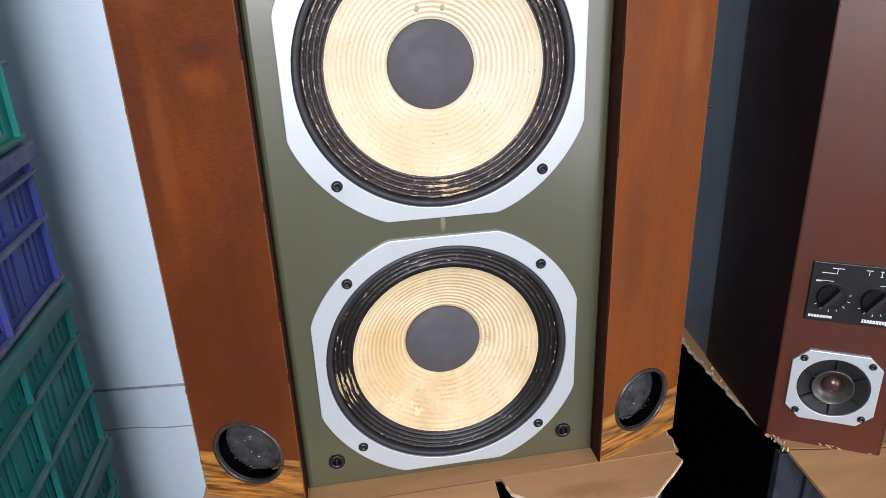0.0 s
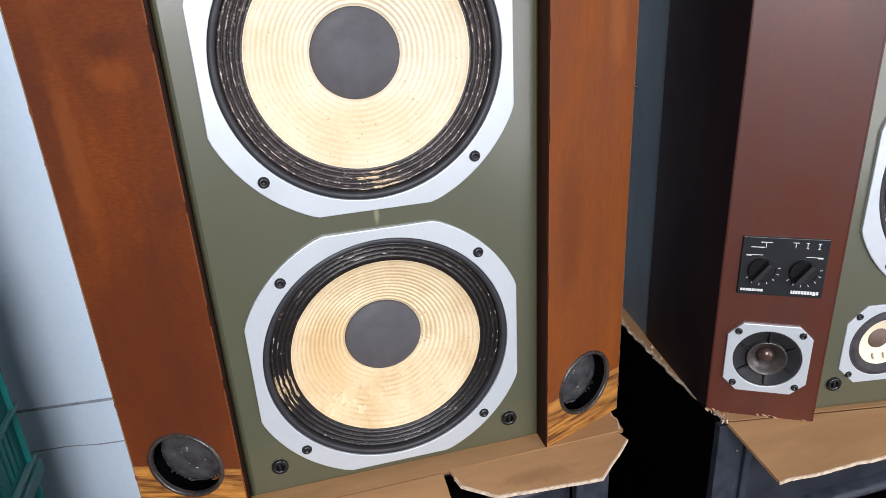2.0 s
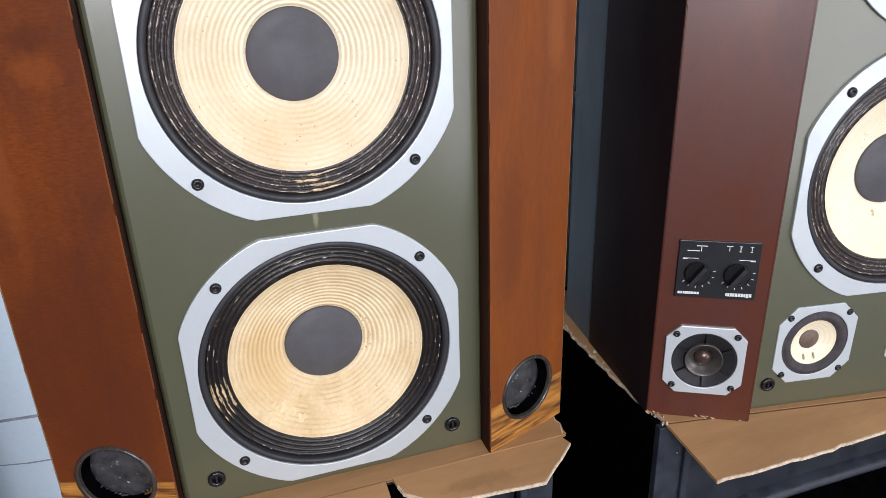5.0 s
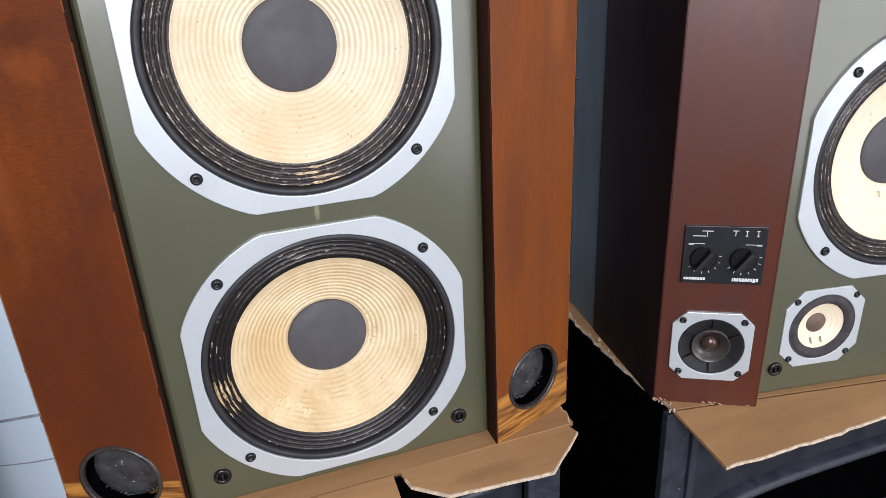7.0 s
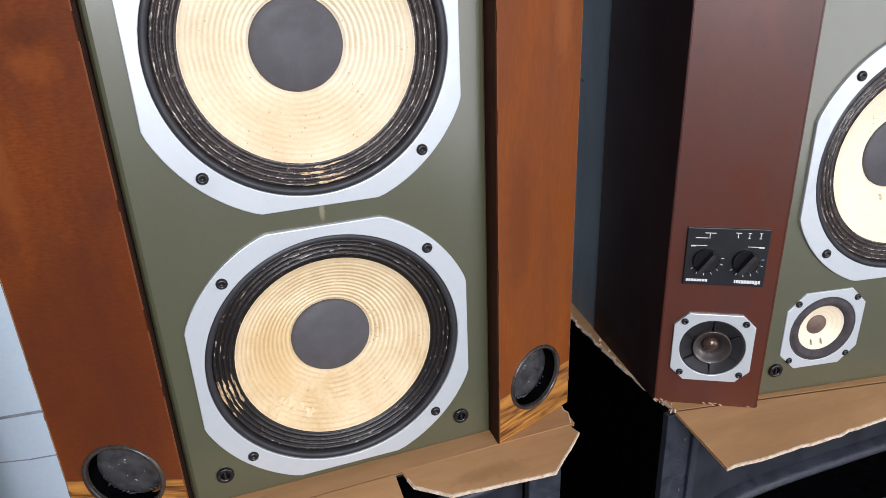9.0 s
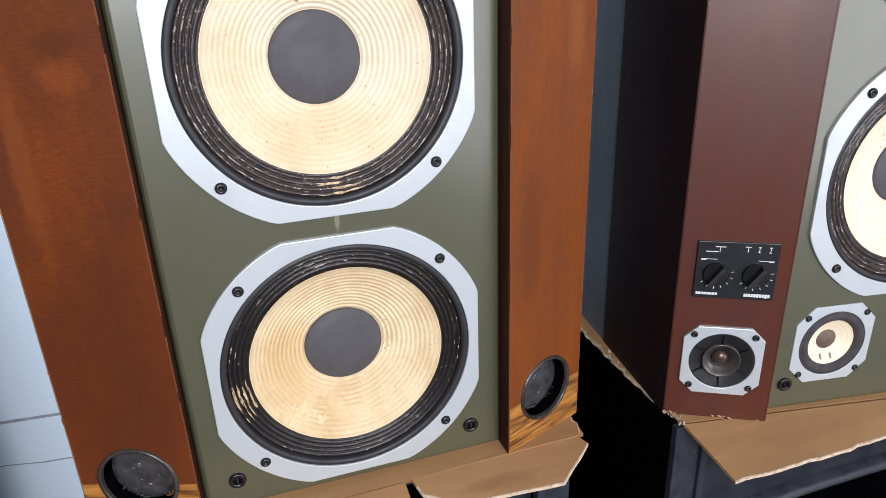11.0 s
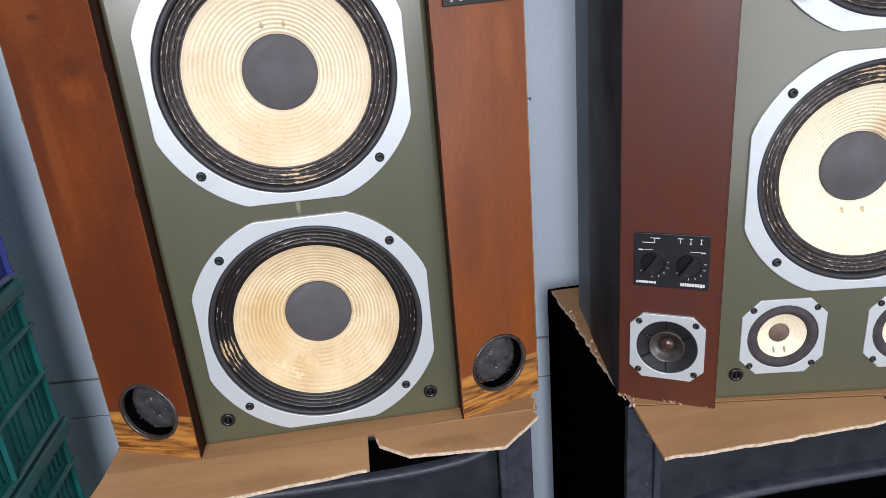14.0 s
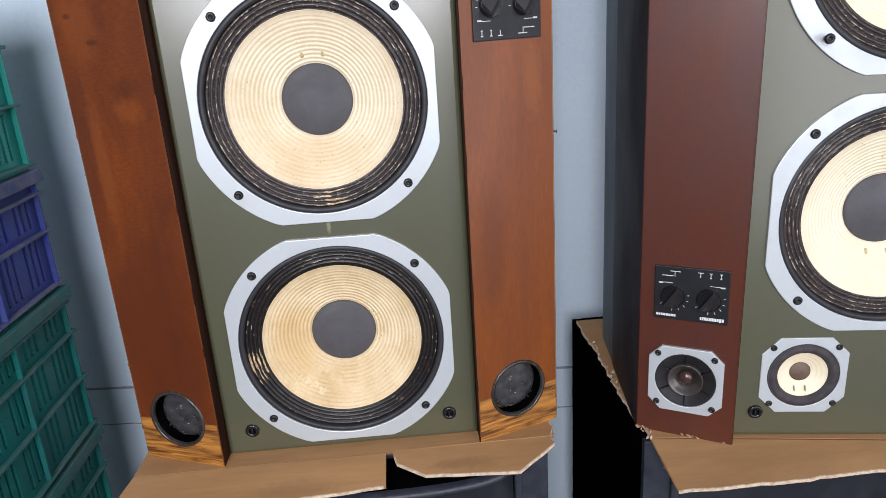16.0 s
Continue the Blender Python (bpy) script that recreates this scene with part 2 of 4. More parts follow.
M_VINYL = mat("black_brown_vinyl", (0.022, 0.0080, 0.0075), (0.014, 0.0055, 0.0058), 0.42, scale=(6, 6, 3), fine=500, bump=0.04, spec=0.14)
M_SIDEWOOD = mat("dark_brown_veneer", (0.060, 0.024, 0.011), (0.030, 0.011, 0.006), 0.45, scale=(6, 6, 90), detail=8, fine=300, bump=0.05)
M_WORN = mat("worn_varnish_edge", (0.19, 0.058, 0.017), (0.12, 0.034, 0.010), 0.45, scale=(60, 60, 12))
M_SIDE = mat("grey_painted_board", (0.155, 0.190, 0.225), (0.135, 0.165, 0.195), 0.5, scale=(12, 12, 3), fine=400, bump=0.05)
M_BOARD = mat("bare_chipboard", (0.42, 0.29, 0.17), (0.28, 0.18, 0.10), 0.85, scale=(120, 120, 120), bump=0.3)
M_CARD = mat("brown_cardboard", (0.42, 0.235, 0.105), (0.32, 0.17, 0.072), 0.7, scale=(3, 14, 3), fine=(30, 160, 30), grain=0.14, bump=0.05, spots=(((0.16, -0.06, 0.75), (0.05, 0.012, 0.05), (0.20, 0.10, 0.04), 0.5), ((-0.08, -0.08, 0.75), (0.06, 0.02, 0.05), (0.22, 0.115, 0.048), 0.4)))
M_CARD_EDGE = mat("torn_cardboard_edge", (0.66, 0.54, 0.41), (0.42, 0.30, 0.20), 0.9, scale=(140, 140, 140), bump=0.3)
M_CABINET = mat("textured_black_paint", (0.014, 0.017, 0.025), (0.027, 0.032, 0.045), 0.5, scale=(40, 40, 40), fine=350, bump=0.35)
# carpet of the stage cabinets; also the painted shade inside ports and horns
M_CABBLACK = mat("black_carpet_and_hollow_shade", (0.0025, 0.0025, 0.003), (0.0012, 0.0012, 0.0015), 0.95, scale=(50, 50, 50), bump=0.2, spec=0.0)
M_HORN = mat("black_horn", (0.009, 0.011, 0.016), (0.014, 0.017, 0.024), 0.45, scale=(20, 20, 20), fine=300, bump=0.05)
M_WALL = mat("blue_white_wall_paint", (0.69, 0.80, 0.90), (0.64, 0.755, 0.86), 0.6, scale=(1.6, 1.6, 1.6), fine=120, bump=0.06)
M_JOINT = mat("grey_wall_joint", (0.22, 0.24, 0.28), (0.34, 0.37, 0.42), 0.8, scale=(40, 40, 40), bump=0.3)
M_PLASTER = mat("grey_plaster", (0.20, 0.195, 0.185), (0.15, 0.147, 0.14), 0.8, scale=(2, 2, 2), fine=90, bump=0.08)
M_FLOOR = mat("grey_concrete", (0.085, 0.08, 0.075), (0.055, 0.052, 0.05), 0.7, scale=(3, 3, 3), fine=60, bump=0.15)
M_TEAL = mat("teal_plastic", (0.008, 0.25, 0.21), (0.007, 0.19, 0.165), 0.45, scale=(12, 12, 12), fine=200, bump=0.08)
M_DKGREEN = mat("green_plastic", (0.008, 0.150, 0.138), (0.012, 0.105, 0.100), 0.55, scale=(10, 10, 10), fine=200, bump=0.1, spec=0.3)
M_BLUE = mat("blue_plastic", (0.036, 0.052, 0.29), (0.052, 0.068, 0.21), 0.55, scale=(14, 14, 14), fine=200, bump=0.1, spec=0.3)
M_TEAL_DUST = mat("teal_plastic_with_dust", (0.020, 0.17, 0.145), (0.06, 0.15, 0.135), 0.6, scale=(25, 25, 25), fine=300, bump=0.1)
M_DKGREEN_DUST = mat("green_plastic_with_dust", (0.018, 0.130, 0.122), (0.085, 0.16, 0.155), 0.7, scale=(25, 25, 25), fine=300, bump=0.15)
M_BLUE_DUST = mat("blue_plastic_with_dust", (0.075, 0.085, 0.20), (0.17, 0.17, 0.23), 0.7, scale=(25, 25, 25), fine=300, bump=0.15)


# ---- mesh helpers ----
def mesh_object(name, bm, material, smooth=False):
    me = bpy.data.meshes.new(name)
    bmesh.ops.recalc_face_normals(bm, faces=bm.faces)
    bm.to_mesh(me)
    bm.free()
    me.materials.append(material)
    for p in me.polygons:
        p.use_smooth = smooth
    return new(name, me)


def part(name, bm, material, parent, label="", m=None, smooth=False, kind=""):
    ob = mesh_object(name, bm, material, smooth)
    ob.parent = parent
    if m is not None:
        ob.matrix_basis = m
    return tagged(ob, label, kind=kind)


def thing(name, label, category, group="", m=None):
    ob = new(name)
    ob.empty_display_size = 0.05
    if m is not None:
        ob.matrix_basis = m
    return tagged(ob, label, category, group)


def add_box(bm, x0, x1, y0, y1, z0, z1, bevel=0.0):
    r = bmesh.ops.create_cube(bm, size=1, matrix=Matrix.Translation(((x0 + x1) / 2, (y0 + y1) / 2, (z0 + z1) / 2)) @ Matrix.Diagonal((x1 - x0, y1 - y0, z1 - z0, 1)))
    if bevel:
        edges = list({e for v in r["verts"] for e in v.link_edges})
        bmesh.ops.bevel(bm, geom=edges, offset=bevel, segments=2, affect="EDGES", profile=0.5)
    return bm


def box(x0, x1, y0, y1, z0, z1, bevel=0.0):
    return add_box(bmesh.new(), x0, x1, y0, y1, z0, z1, bevel)


def circle(r, n=64, cx=0.0, cz=0.0):
    return [(cx + r * math.cos(2 * math.pi * i / n), cz + r * math.sin(2 * math.pi * i / n)) for i in range(n)]


def plate(outer, holes, y0, y1):
    """A flat board in the x-z plane from y0 (front) to y1, with holes through it."""
    bm = bmesh.new()
    for loop in (outer, *holes):
        vs = [bm.verts.new((x, y0, z)) for x, z in loop]
        for i in range(len(vs)):
            bm.edges.new((vs[i - 1], vs[i]))
    bmesh.ops.triangle_fill(bm, use_beauty=True, use_dissolve=False, edges=bm.edges[:])
    r = bmesh.ops.extrude_face_region(bm, geom=bm.faces[:])
    for v in r["geom"]:
        if isinstance(v, bmesh.types.BMVert):
            v.co.y = y1
    return bm


def lathe(profile, n=72, closed=False):
    """Turns (radius, depth) pairs round the y axis."""
    bm = bmesh.new()
    rings = []
    for r, y in profile:
        if r < 1e-6:
            rings.append([bm.verts.new((0, y, 0))])
        else:
            rings.append([bm.verts.new((r * math.cos(2 * math.pi * i / n), y, r * math.sin(2 * math.pi * i / n))) for i in range(n)])
    pairs = list(zip(rings, rings[1:])) + ([(rings[-1], rings[0])] if closed else [])
    for a, b in pairs:
        for i in range(n):
            j = (i + 1) % n
            if len(a) == 1:
                bm.faces.new((a[0], b[i], b[j]))
            elif len(b) == 1:
                bm.faces.new((a[i], a[j], b[0]))
            else:
                bm.faces.new((a[i], a[j], b[j], b[i]))
    return bm


def clipped_circle(r, half, n=120):
    """A disc's outline with four flats."""
    return [(max(-half, min(half, x)), max(-half, min(half, z))) for x, z in circle(r, n)]


def octagon(half, cut):
    a, b = half, half - cut
    return [(b, a), (-b, a), (-a, b), (-a, -b), (-b, -a), (b, -a), (a, -b), (a, b)]


def rounded_rim(bm, offset):
    """Softens the front rim of a plate."""
    y = min(v.co.y for v in bm.verts)
    edges = [e for e in bm.edges if all(abs(v.co.y - y) < 1e-6 for v in e.verts) and any(abs(f.normal.y) < 0.5 for f in e.link_faces)]
    bmesh.ops.bevel(bm, geom=edges, offset=offset, segments=2, affect="EDGES", profile=0.5)
    return bm


def screw_mesh(r):
    bm = lathe([(r, 0.0), (r * 0.98, -r * 0.25), (r * 0.75, -r * 0.5), (r * 0.42, -r * 0.56), (r * 0.38, -r * 0.2), (0, -r * 0.15)], 14)
    return bm


# ---- loudspeakers ----
H, HALF = 0.835, 0.189
WING_DX, WING_DY = 0.123, 0.0465
WING_W = math.hypot(WING_DX, WING_DY)


def surround_at(f):
    """Radius and depth of the pleated surround, from its rim (0) to the cone (1): four pleats, then a plain band."""
    g = min(f / 0.82, 1.0)
    return 0.138 - 0.0265 * f, 0.009 + 0.004 * f - 0.0022 * abs(math.sin(math.pi * 4 * g)) ** 0.8 * (1 - 0.3 * f)


def cone_at(r):
    """Depth of the cone without its rings."""
    return 0.012 + 0.036 * max(0.0, (CONE_R - r) / CONE_W) ** 0.9


def arc_streak(bm, f, mid, span, width, rnd):
    """A thin streak of lacquer along a pleat."""
    r, y = surround_at(f)
    n = max(3, int(span * 1.2))
    rows = []
    for i in range(n + 1):
        a = radians(mid - span + 2 * span * i / n)
        w = width * math.sin(math.pi * (i + 0.2) / (n + 0.4)) * rnd.uniform(0.6, 1.2)
        rows.append([bm.verts.new((q * math.cos(a), h, q * math.sin(a))) for q, h in ((r - w, y + 0.0002), (r, y - 0.0005), (r + w, y + 0.0002))])
    for p, q in zip(rows, rows[1:]):
        for k in range(2):
            bm.faces.new((p[k], p[k + 1], q[k + 1], q[k]))


def seam_streaks(angle, seed, spread):
    """Streaks at the surround's glued seam: worn lacquer, with the pleats' highlights painted in."""
    bm = bmesh.new()
    rnd = random.Random(seed)
    for k in range(4):
        for e in (-0.028, 0.0, 0.026):
            for _ in range(2):
                arc_streak(bm, (k + 0.5) / 4 * 0.82 + e, angle + rnd.uniform(-spread, spread), rnd.uniform(1.5, 6.0), 0.0010, rnd)
    return bm


def lacquer_wear(seed, count):
    """Short worn dashes along the crests of the pleats."""
    bm = bmesh.new()
    rnd = random.Random(seed)
    for _ in range(count):
        k = min(3, int(abs(rnd.gauss(0, 1.7))))
        arc_streak(bm, (k + 0.5 + rnd.uniform(-0.06, 0.06)) / 4 * 0.82, rnd.uniform(0, 360), rnd.choice((0.5, 0.8, 1.2, 2.2)), rnd.uniform(0.0004, 0.0010), rnd)
    return bm


def cone_flakes(cells, seed):
    """Thin flakes lying on the cone; cells: (radius, angle, size)."""
    bm = bmesh.new()
    rnd = random.Random(seed)
    for r0, a0, size in cells:
        loop = []
        for k in range(6):
            t = 2 * math.pi * (k + rnd.uniform(-0.3, 0.3)) / 6
            r, a = r0 + size * rnd.uniform(0.5, 1.0) * math.cos(t), radians(a0) + size * rnd.uniform(0.7, 1.2) * math.sin(t) / r0
            loop.append((r * math.cos(a), cone_at(r), r * math.sin(a)))
        top = [bm.verts.new((x, y - 0.0009, z)) for x, y, z in loop]
        low = [bm.verts.new((x, y - 0.0002, z)) for x, y, z in loop]
        bm.faces.new(top)
        for k in range(6):
            bm.faces.new((top[k - 1], top[k], low[k], low[k - 1]))
    return bm


def woofer(parent, cz, cone_mat, marks, cloth, loose=False):
    low = cloth is M_SURROUND_LOW
    bm = plate(clipped_circle(0.170, 0.158), [circle(0.1455, 96)], 0.0, 0.004)
    bm.normal_update()
    ob = part("woofer", rounded_rim(bm, 0.0009), M_SILVER, parent, "woofer with silver flat-sided metal frame", pose(0, 0, cz))
    part("gasket", lathe([(0.1455, 0.003), (0.1445, 0.001), (0.1395, 0.001), (0.138, 0.004), (0.138, 0.010)], 96), M_GASKET, ob, "black rubber gasket ring", smooth=True)
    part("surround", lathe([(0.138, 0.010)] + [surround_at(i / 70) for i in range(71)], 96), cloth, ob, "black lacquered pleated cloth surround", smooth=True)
    part("seam", seam_streaks(192 if low else 273, int(cz * 100), 12 if low else 8), M_SEAM, ob, "glossy tan streaks of worn lacquer with painted highlights", smooth=True, kind="stuff")
    part("wear", lacquer_wear(int(cz * 100) + 7, 40 if low else 190), M_WEAR, ob, "worn grey dashes in the lacquer", smooth=True, kind="stuff")
    prof = [(0.114, 0.0115), (CONE_R, 0.0118)]
    for i in range(157):
        f = i / 156
        rib = (0.00024 + 0.00036 * f) * math.sin(2 * math.pi * RIBS * f) if 0.07 < f < 0.97 else 0
        r = CONE_R - CONE_W * f
        prof.append((r, cone_at(r) + rib))
    cone = part("cone", lathe(prof, 96), cone_mat, ob, "ribbed cream paper cone with brown specks", smooth=True)
    if low:
        rnd = random.Random(8)
        cells = [(rnd.uniform(0.088, 0.107), rnd.uniform(220, 248), rnd.uniform(0.003, 0.0075)) for _ in range(9)]
        part("paper_flake", cone_flakes(cells, 5), M_FLAKE, cone, "pale flaking paper", kind="stuff")
        cells = [(rnd.uniform(0.048, 0.058), rnd.uniform(-25, 60), rnd.uniform(0.0005, 0.0013)) for _ in range(14)]
        part("glue_spot", cone_flakes(cells, 6), M_SPOT, cone, "small brown glue spots", kind="stuff")
    elif marks:
        rnd = random.Random(15)
        cells = [(rnd.uniform(0.055, 0.108), rnd.uniform(200, 340), rnd.uniform(0.0003, 0.0009)) for _ in range(30)]
        part("glue_spot", cone_flakes(cells, 6), M_SPOT, cone, "small brown dirt spots", kind="stuff")
    part("dust_cap", lathe([(0.0475, 0.047), (0.047, 0.0445), (0.046, 0.0435)] + [(0.046 * (1 - i / 12), 0.0435 - 0.009 * (1 - (1 - i / 12) ** 2)) for i in range(1, 13)], 64),
         M_CAP, ob, "dark grey domed dust cap", smooth=True)
    for a in (-1, 1):
        for b in (-1, 1):
            part("screw", screw_mesh(0.0062), M_SCREW, ob, "", pose(a * 0.112, -0.011 if loose and a > 0 and b > 0 else 0, b * 0.112), smooth=True)
    if loose:
        part("screw_shank", lathe([(0.0028, 0.004), (0.0028, -0.0105), (0.0, -0.0105)], 12), M_SCREW, ob, "half-driven screw", pose(0.112, 0, 0.112))
    if marks:
        for a in (-0.013, 0.014):
            bm = bmesh.new()
            bmesh.ops.create_icosphere(bm, subdivisions=2, radius=1)
            bmesh.ops.transform(bm, matrix=Matrix.Diagonal((0.0024, 0.0008, 0.0056, 1)), verts=bm.verts)
            part("lead_joint", bm, M_GLUE, ob, "small dab of brown glue", pose(a, 0.0405, 0.058, 32), smooth=True)
    return ob


def midrange(parent, cx, cz):
    bm = plate(octagon(0.0578, 0.024), [circle(0.0485, 48)], 0.0022, 0.0048)
    bm.normal_update()
    ob = part("midrange", rounded_rim(bm, 0.0008), M_SILVER, parent, "midrange driver with silver octagonal frame", pose(cx, 0, cz))
    prof = [(0.0487, 0.003), (0.047, 0.001)] + [(0.047 - 0.0125 * i / 24, 0.002 + 0.002 * i / 24 - 0.0034 * math.sin(math.pi * i / 24)) for i in range(25)] + [(0.0335, 0.006)]
    part("surround", lathe(prof, 48), M_FOAM, ob, "dark grey foam surround", smooth=True)
    part("cone", lathe([(0.0355, 0.0045)] + [(0.0345 - 0.021 * i / 14, 0.005 + 0.011 * (i / 14) ** 0.9) for i in range(15)], 48), M_CONE_NEW, ob, "pale paper cone", smooth=True)
    part("dust_cap", lathe([(0.0145, 0.016)] + [(0.0142 * (1 - i / 8), 0.0145 - 0.003 * (1 - (1 - i / 8) ** 2)) for i in range(9)], 32), M_CAP_BROWN, ob, "brown dust cap", smooth=True)
    for a in (-1, 1):
        for b in (-1, 1):
            part("screw", screw_mesh(0.0046), M_SCREW, ob, "", pose(a * 0.043, 0.0022, b * 0.0435), smooth=True)
    for a in (-0.007, 0.008):
        bm = bmesh.new()
        bmesh.ops.create_icosphere(bm, subdivisions=2, radius=1)
        bmesh.ops.transform(bm, matrix=Matrix.Diagonal((0.0013, 0.0008, 0.0046, 1)), verts=bm.verts)
        part("lead_joint", bm, M_LEAD, ob, "small grey dab of glue", pose(a, 0.0088, 0.0235, 28), smooth=True)
    return ob


def tweeter(parent, m):
    bm = plate(octagon(0.0508, 0.0175), [circle(0.0415, 48)], -0.004, 0.002)
    bm.normal_update()
    ob = part("tweeter", rounded_rim(bm, 0.0009), M_SILVER, parent, "dome tweeter with silver octagonal frame", m)
    part("waveguide", lathe([(0.0415, -0.002), (0.0405, -0.003), (0.039, -0.0015), (0.026, 0.0015), (0.0240, 0.004), (0.0235, 0.012), (0, 0.012)], 48), M_MATTE, ob, "matt black waveguide", smooth=True)
    for k in range(6):
        part("rib", box(0.0240, 0.0398, -0.0030, 0.010, -0.0008, 0.0008, 0.0003), M_BLACK, ob, "", pose(0, 0, 0, 0, 60 * k + 30, 0))
    part("dome_ring", lathe([(0.0246, 0.006), (0.0246, -0.0022), (0.0240, -0.0032), (0.0230, -0.0028), (0.0200, 0.0012), (0.0160, 0.0052), (0.0118, 0.0086), (0.0112, 0.0105)], 40), M_RING, ob, "grey bronze cone round the dome", smooth=True)
    part("dome", lathe([(0.0116, 0.0100)] + [(0.0110 * math.cos(a * math.pi / 20), 0.0085 - 0.0085 * math.sin(a * math.pi / 20)) for a in range(11)], 40), M_BRONZE, ob, "shiny bronze dome", smooth=True)
    for a in (-1, 1):
        for b in (-1, 1):
            part("screw", screw_mesh(0.0046), M_SCREW, ob, "", pose(a * 0.0380, -0.004, b * 0.0388), smooth=True)
    return ob


def control_panel(parent, m):
    ob = part("control_panel", box(-0.0485, 0.0485, -0.0035, 0.0, -0.039, 0.039, 0.0008), M_PANEL, parent, "black plastic control panel with two knobs", m)

    def printed(name, x, z, w, h, turn=0.0, label=""):
        part(name, box(-w / 2, w / 2, -0.0038, -0.0034, -h / 2, h / 2), M_PRINT, ob, label, pose(x, 0, z, 0, turn, 0))
    for kx in (-0.0235, 0.0235):
        knob = part("knob", lathe([(0.0158, -0.0034), (0.0158, -0.0070), (0.0150, -0.0082), (0, -0.0084)], 32), M_BLACK, ob, "black pointer knob", pose(kx, 0, 0.004))
        # a pointer ridge: steep on one flank, a long slope on the other
        bm = bmesh.new()
        rows = []
        for z, w in ((-0.0148, 0.25), (-0.0125, 0.62), (-0.006, 1.0), (0.006, 1.0), (0.0125, 0.62), (0.0148, 0.25)):
            rows.append([bm.verts.new((x, y, z)) for x, y in ((0.0040, -0.0080), (0.0034, -0.0185), (-0.0010, -0.0195), (-0.0128 * w, -0.0088), (-0.0128 * w, -0.0080))])
        for p, q in zip(rows, rows[1:]):
            for k in range(5):
                bm.faces.new((p[k - 1], p[k], q[k], q[k - 1]))
        bm.faces.new(rows[0])
        bm.faces.new(rows[-1])
        part("pointer", bm, M_KNOB, knob, "", pose(0, 0, 0, 0, 34, 0))
        for k in range(7):
            a = radians(38 + 25 * k)
            printed("scale_mark", kx + 0.0200 * math.cos(a), 0.004 + 0.0200 * math.sin(a), 0.0032, 0.0007, -math.degrees(a))
        sx = 1 if kx > 0 else -1
        printed("printed_line", kx + sx * 0.010, -0.0155, 0.019, 0.0007)
        printed("printed_line", kx + sx * 0.0165, -0.0147, 0.0060, 0.0016)
    # plain blocks in place of the two names
    rnd = random.Random(12)
    for x0, x1, h, name in ((-0.0440, -0.0130, 0.0044, "emblem"), (0.0190, 0.0450, 0.0034, "lettering_bar")):
        x = x0
        bm = bmesh.new()
        while x < x1 - 0.001:
            w = rnd.uniform(0.0024, 0.0034)
            add_box(bm, x, min(x + w, x1), -0.0038, -0.0034, -h / 2, h / 2 + (0.0010 if rnd.random() < 0.3 and name == "emblem" else 0.0))
            x += w + 0.0005
        part(name, bm, M_PRINT, ob, "white row of small blocks", pose(0, 0, 0.0325))
    for x, foot in ((-0.037, 0.0036), (-0.024, 0.0036), (-0.011, 0.0070)):
        printed("printed_symbol", x, -0.0300, 0.0008, 0.0062)
        printed("printed_symbol", x, -0.0335, foot, 0.0009)
    for x in (-0.037, -0.024):
        printed("printed_symbol", x, -0.0268, 0.0028, 0.0009)
    printed("printed_symbol", 0.022, -0.0285, 0.0008, 0.0070)
    printed("printed_symbol", 0.0215, -0.0325, 0.0130, 0.0010)
    printed("printed_symbol", 0.031, -0.0258, 0.0150, 0.0010)
    return ob


def port(parent, m):
    ob = part("port", lathe([(0.0405, 0.020), (0.0405, 0.0), (0.0410, -0.0018), (0.0432, -0.0030), (0.0452, -0.0020), (0.0462, 0.001)], 56), M_PORT, parent, "round black plastic reflex port", m, smooth=True)
    # the shade in the recess is put into its near-black colour
    part("cup", lathe([(0.0404, 0.003), (0.0400, 0.028), (0.0395, 0.030)], 56), M_CABBLACK, ob, "deep recess with shade painted in black", smooth=True)
    part("foam_plug", lathe([(0.0399, 0.0215), (0.038, 0.0180), (0.030, 0.0160), (0.016, 0.0166), (0.0, 0.0160)], 40), M_BLACKDUST, ob, "dusty dark grey foam plug", smooth=True)
    bm = bmesh.new()
    rnd = random.Random(4)
    for i in range(22):
        a = radians(rnd.uniform(195, 335))
        r = 0.0365 + rnd.uniform(-0.003, 0.0015)
        bmesh.ops.create_icosphere(bm, subdivisions=1, radius=rnd.uniform(0.0008, 0.0026), matrix=Matrix.Translation((r * math.cos(a), 0.017 + rnd.uniform(-0.003, 0.002), r * math.sin(a))) @ Matrix.Rotation(a, 4, "Y") @ Matrix.Diagonal((0.6, 0.6, 1.5, 1)))
    part("foam_shred", bm, M_BLACKDUST, ob, "crumbling black foam", kind="stuff")
    bm = bmesh.new()
    for i in range(5):
        a, r = rnd.uniform(0, 6.28), rnd.uniform(0.008, 0.033)
        size = rnd.uniform(0.0006, 0.0013)
        bmesh.ops.create_icosphere(bm, subdivisions=1, radius=size, matrix=Matrix.Translation((r * math.cos(a), 0.0157, r * math.sin(a))) @ Matrix.Rotation(rnd.uniform(0, 3), 4, "Y") @ Matrix.Diagonal((rnd.uniform(1, 2.6), 0.5, 1, 1)))
    part("paint_flake", bm, M_DUST, ob, "pale flakes on the foam", kind="stuff")
    return ob


def grille_socket(parent, cx, cz):
    ob = part("grille_socket", lathe([(0.0100, 0.004), (0.0100, 0.001), (0.0090, 0.0), (0.0055, 0.0), (0.0050, 0.002), (0.0050, 0.010), (0, 0.010)], 28), M_BLACK, parent, "black plastic grille socket", pose(cx, 0, cz), smooth=True)
    part("peg", box(-0.0012, 0.0012, 0.0005, 0.008, -0.0042, 0.0042, 0.0004), M_SCREW, ob)


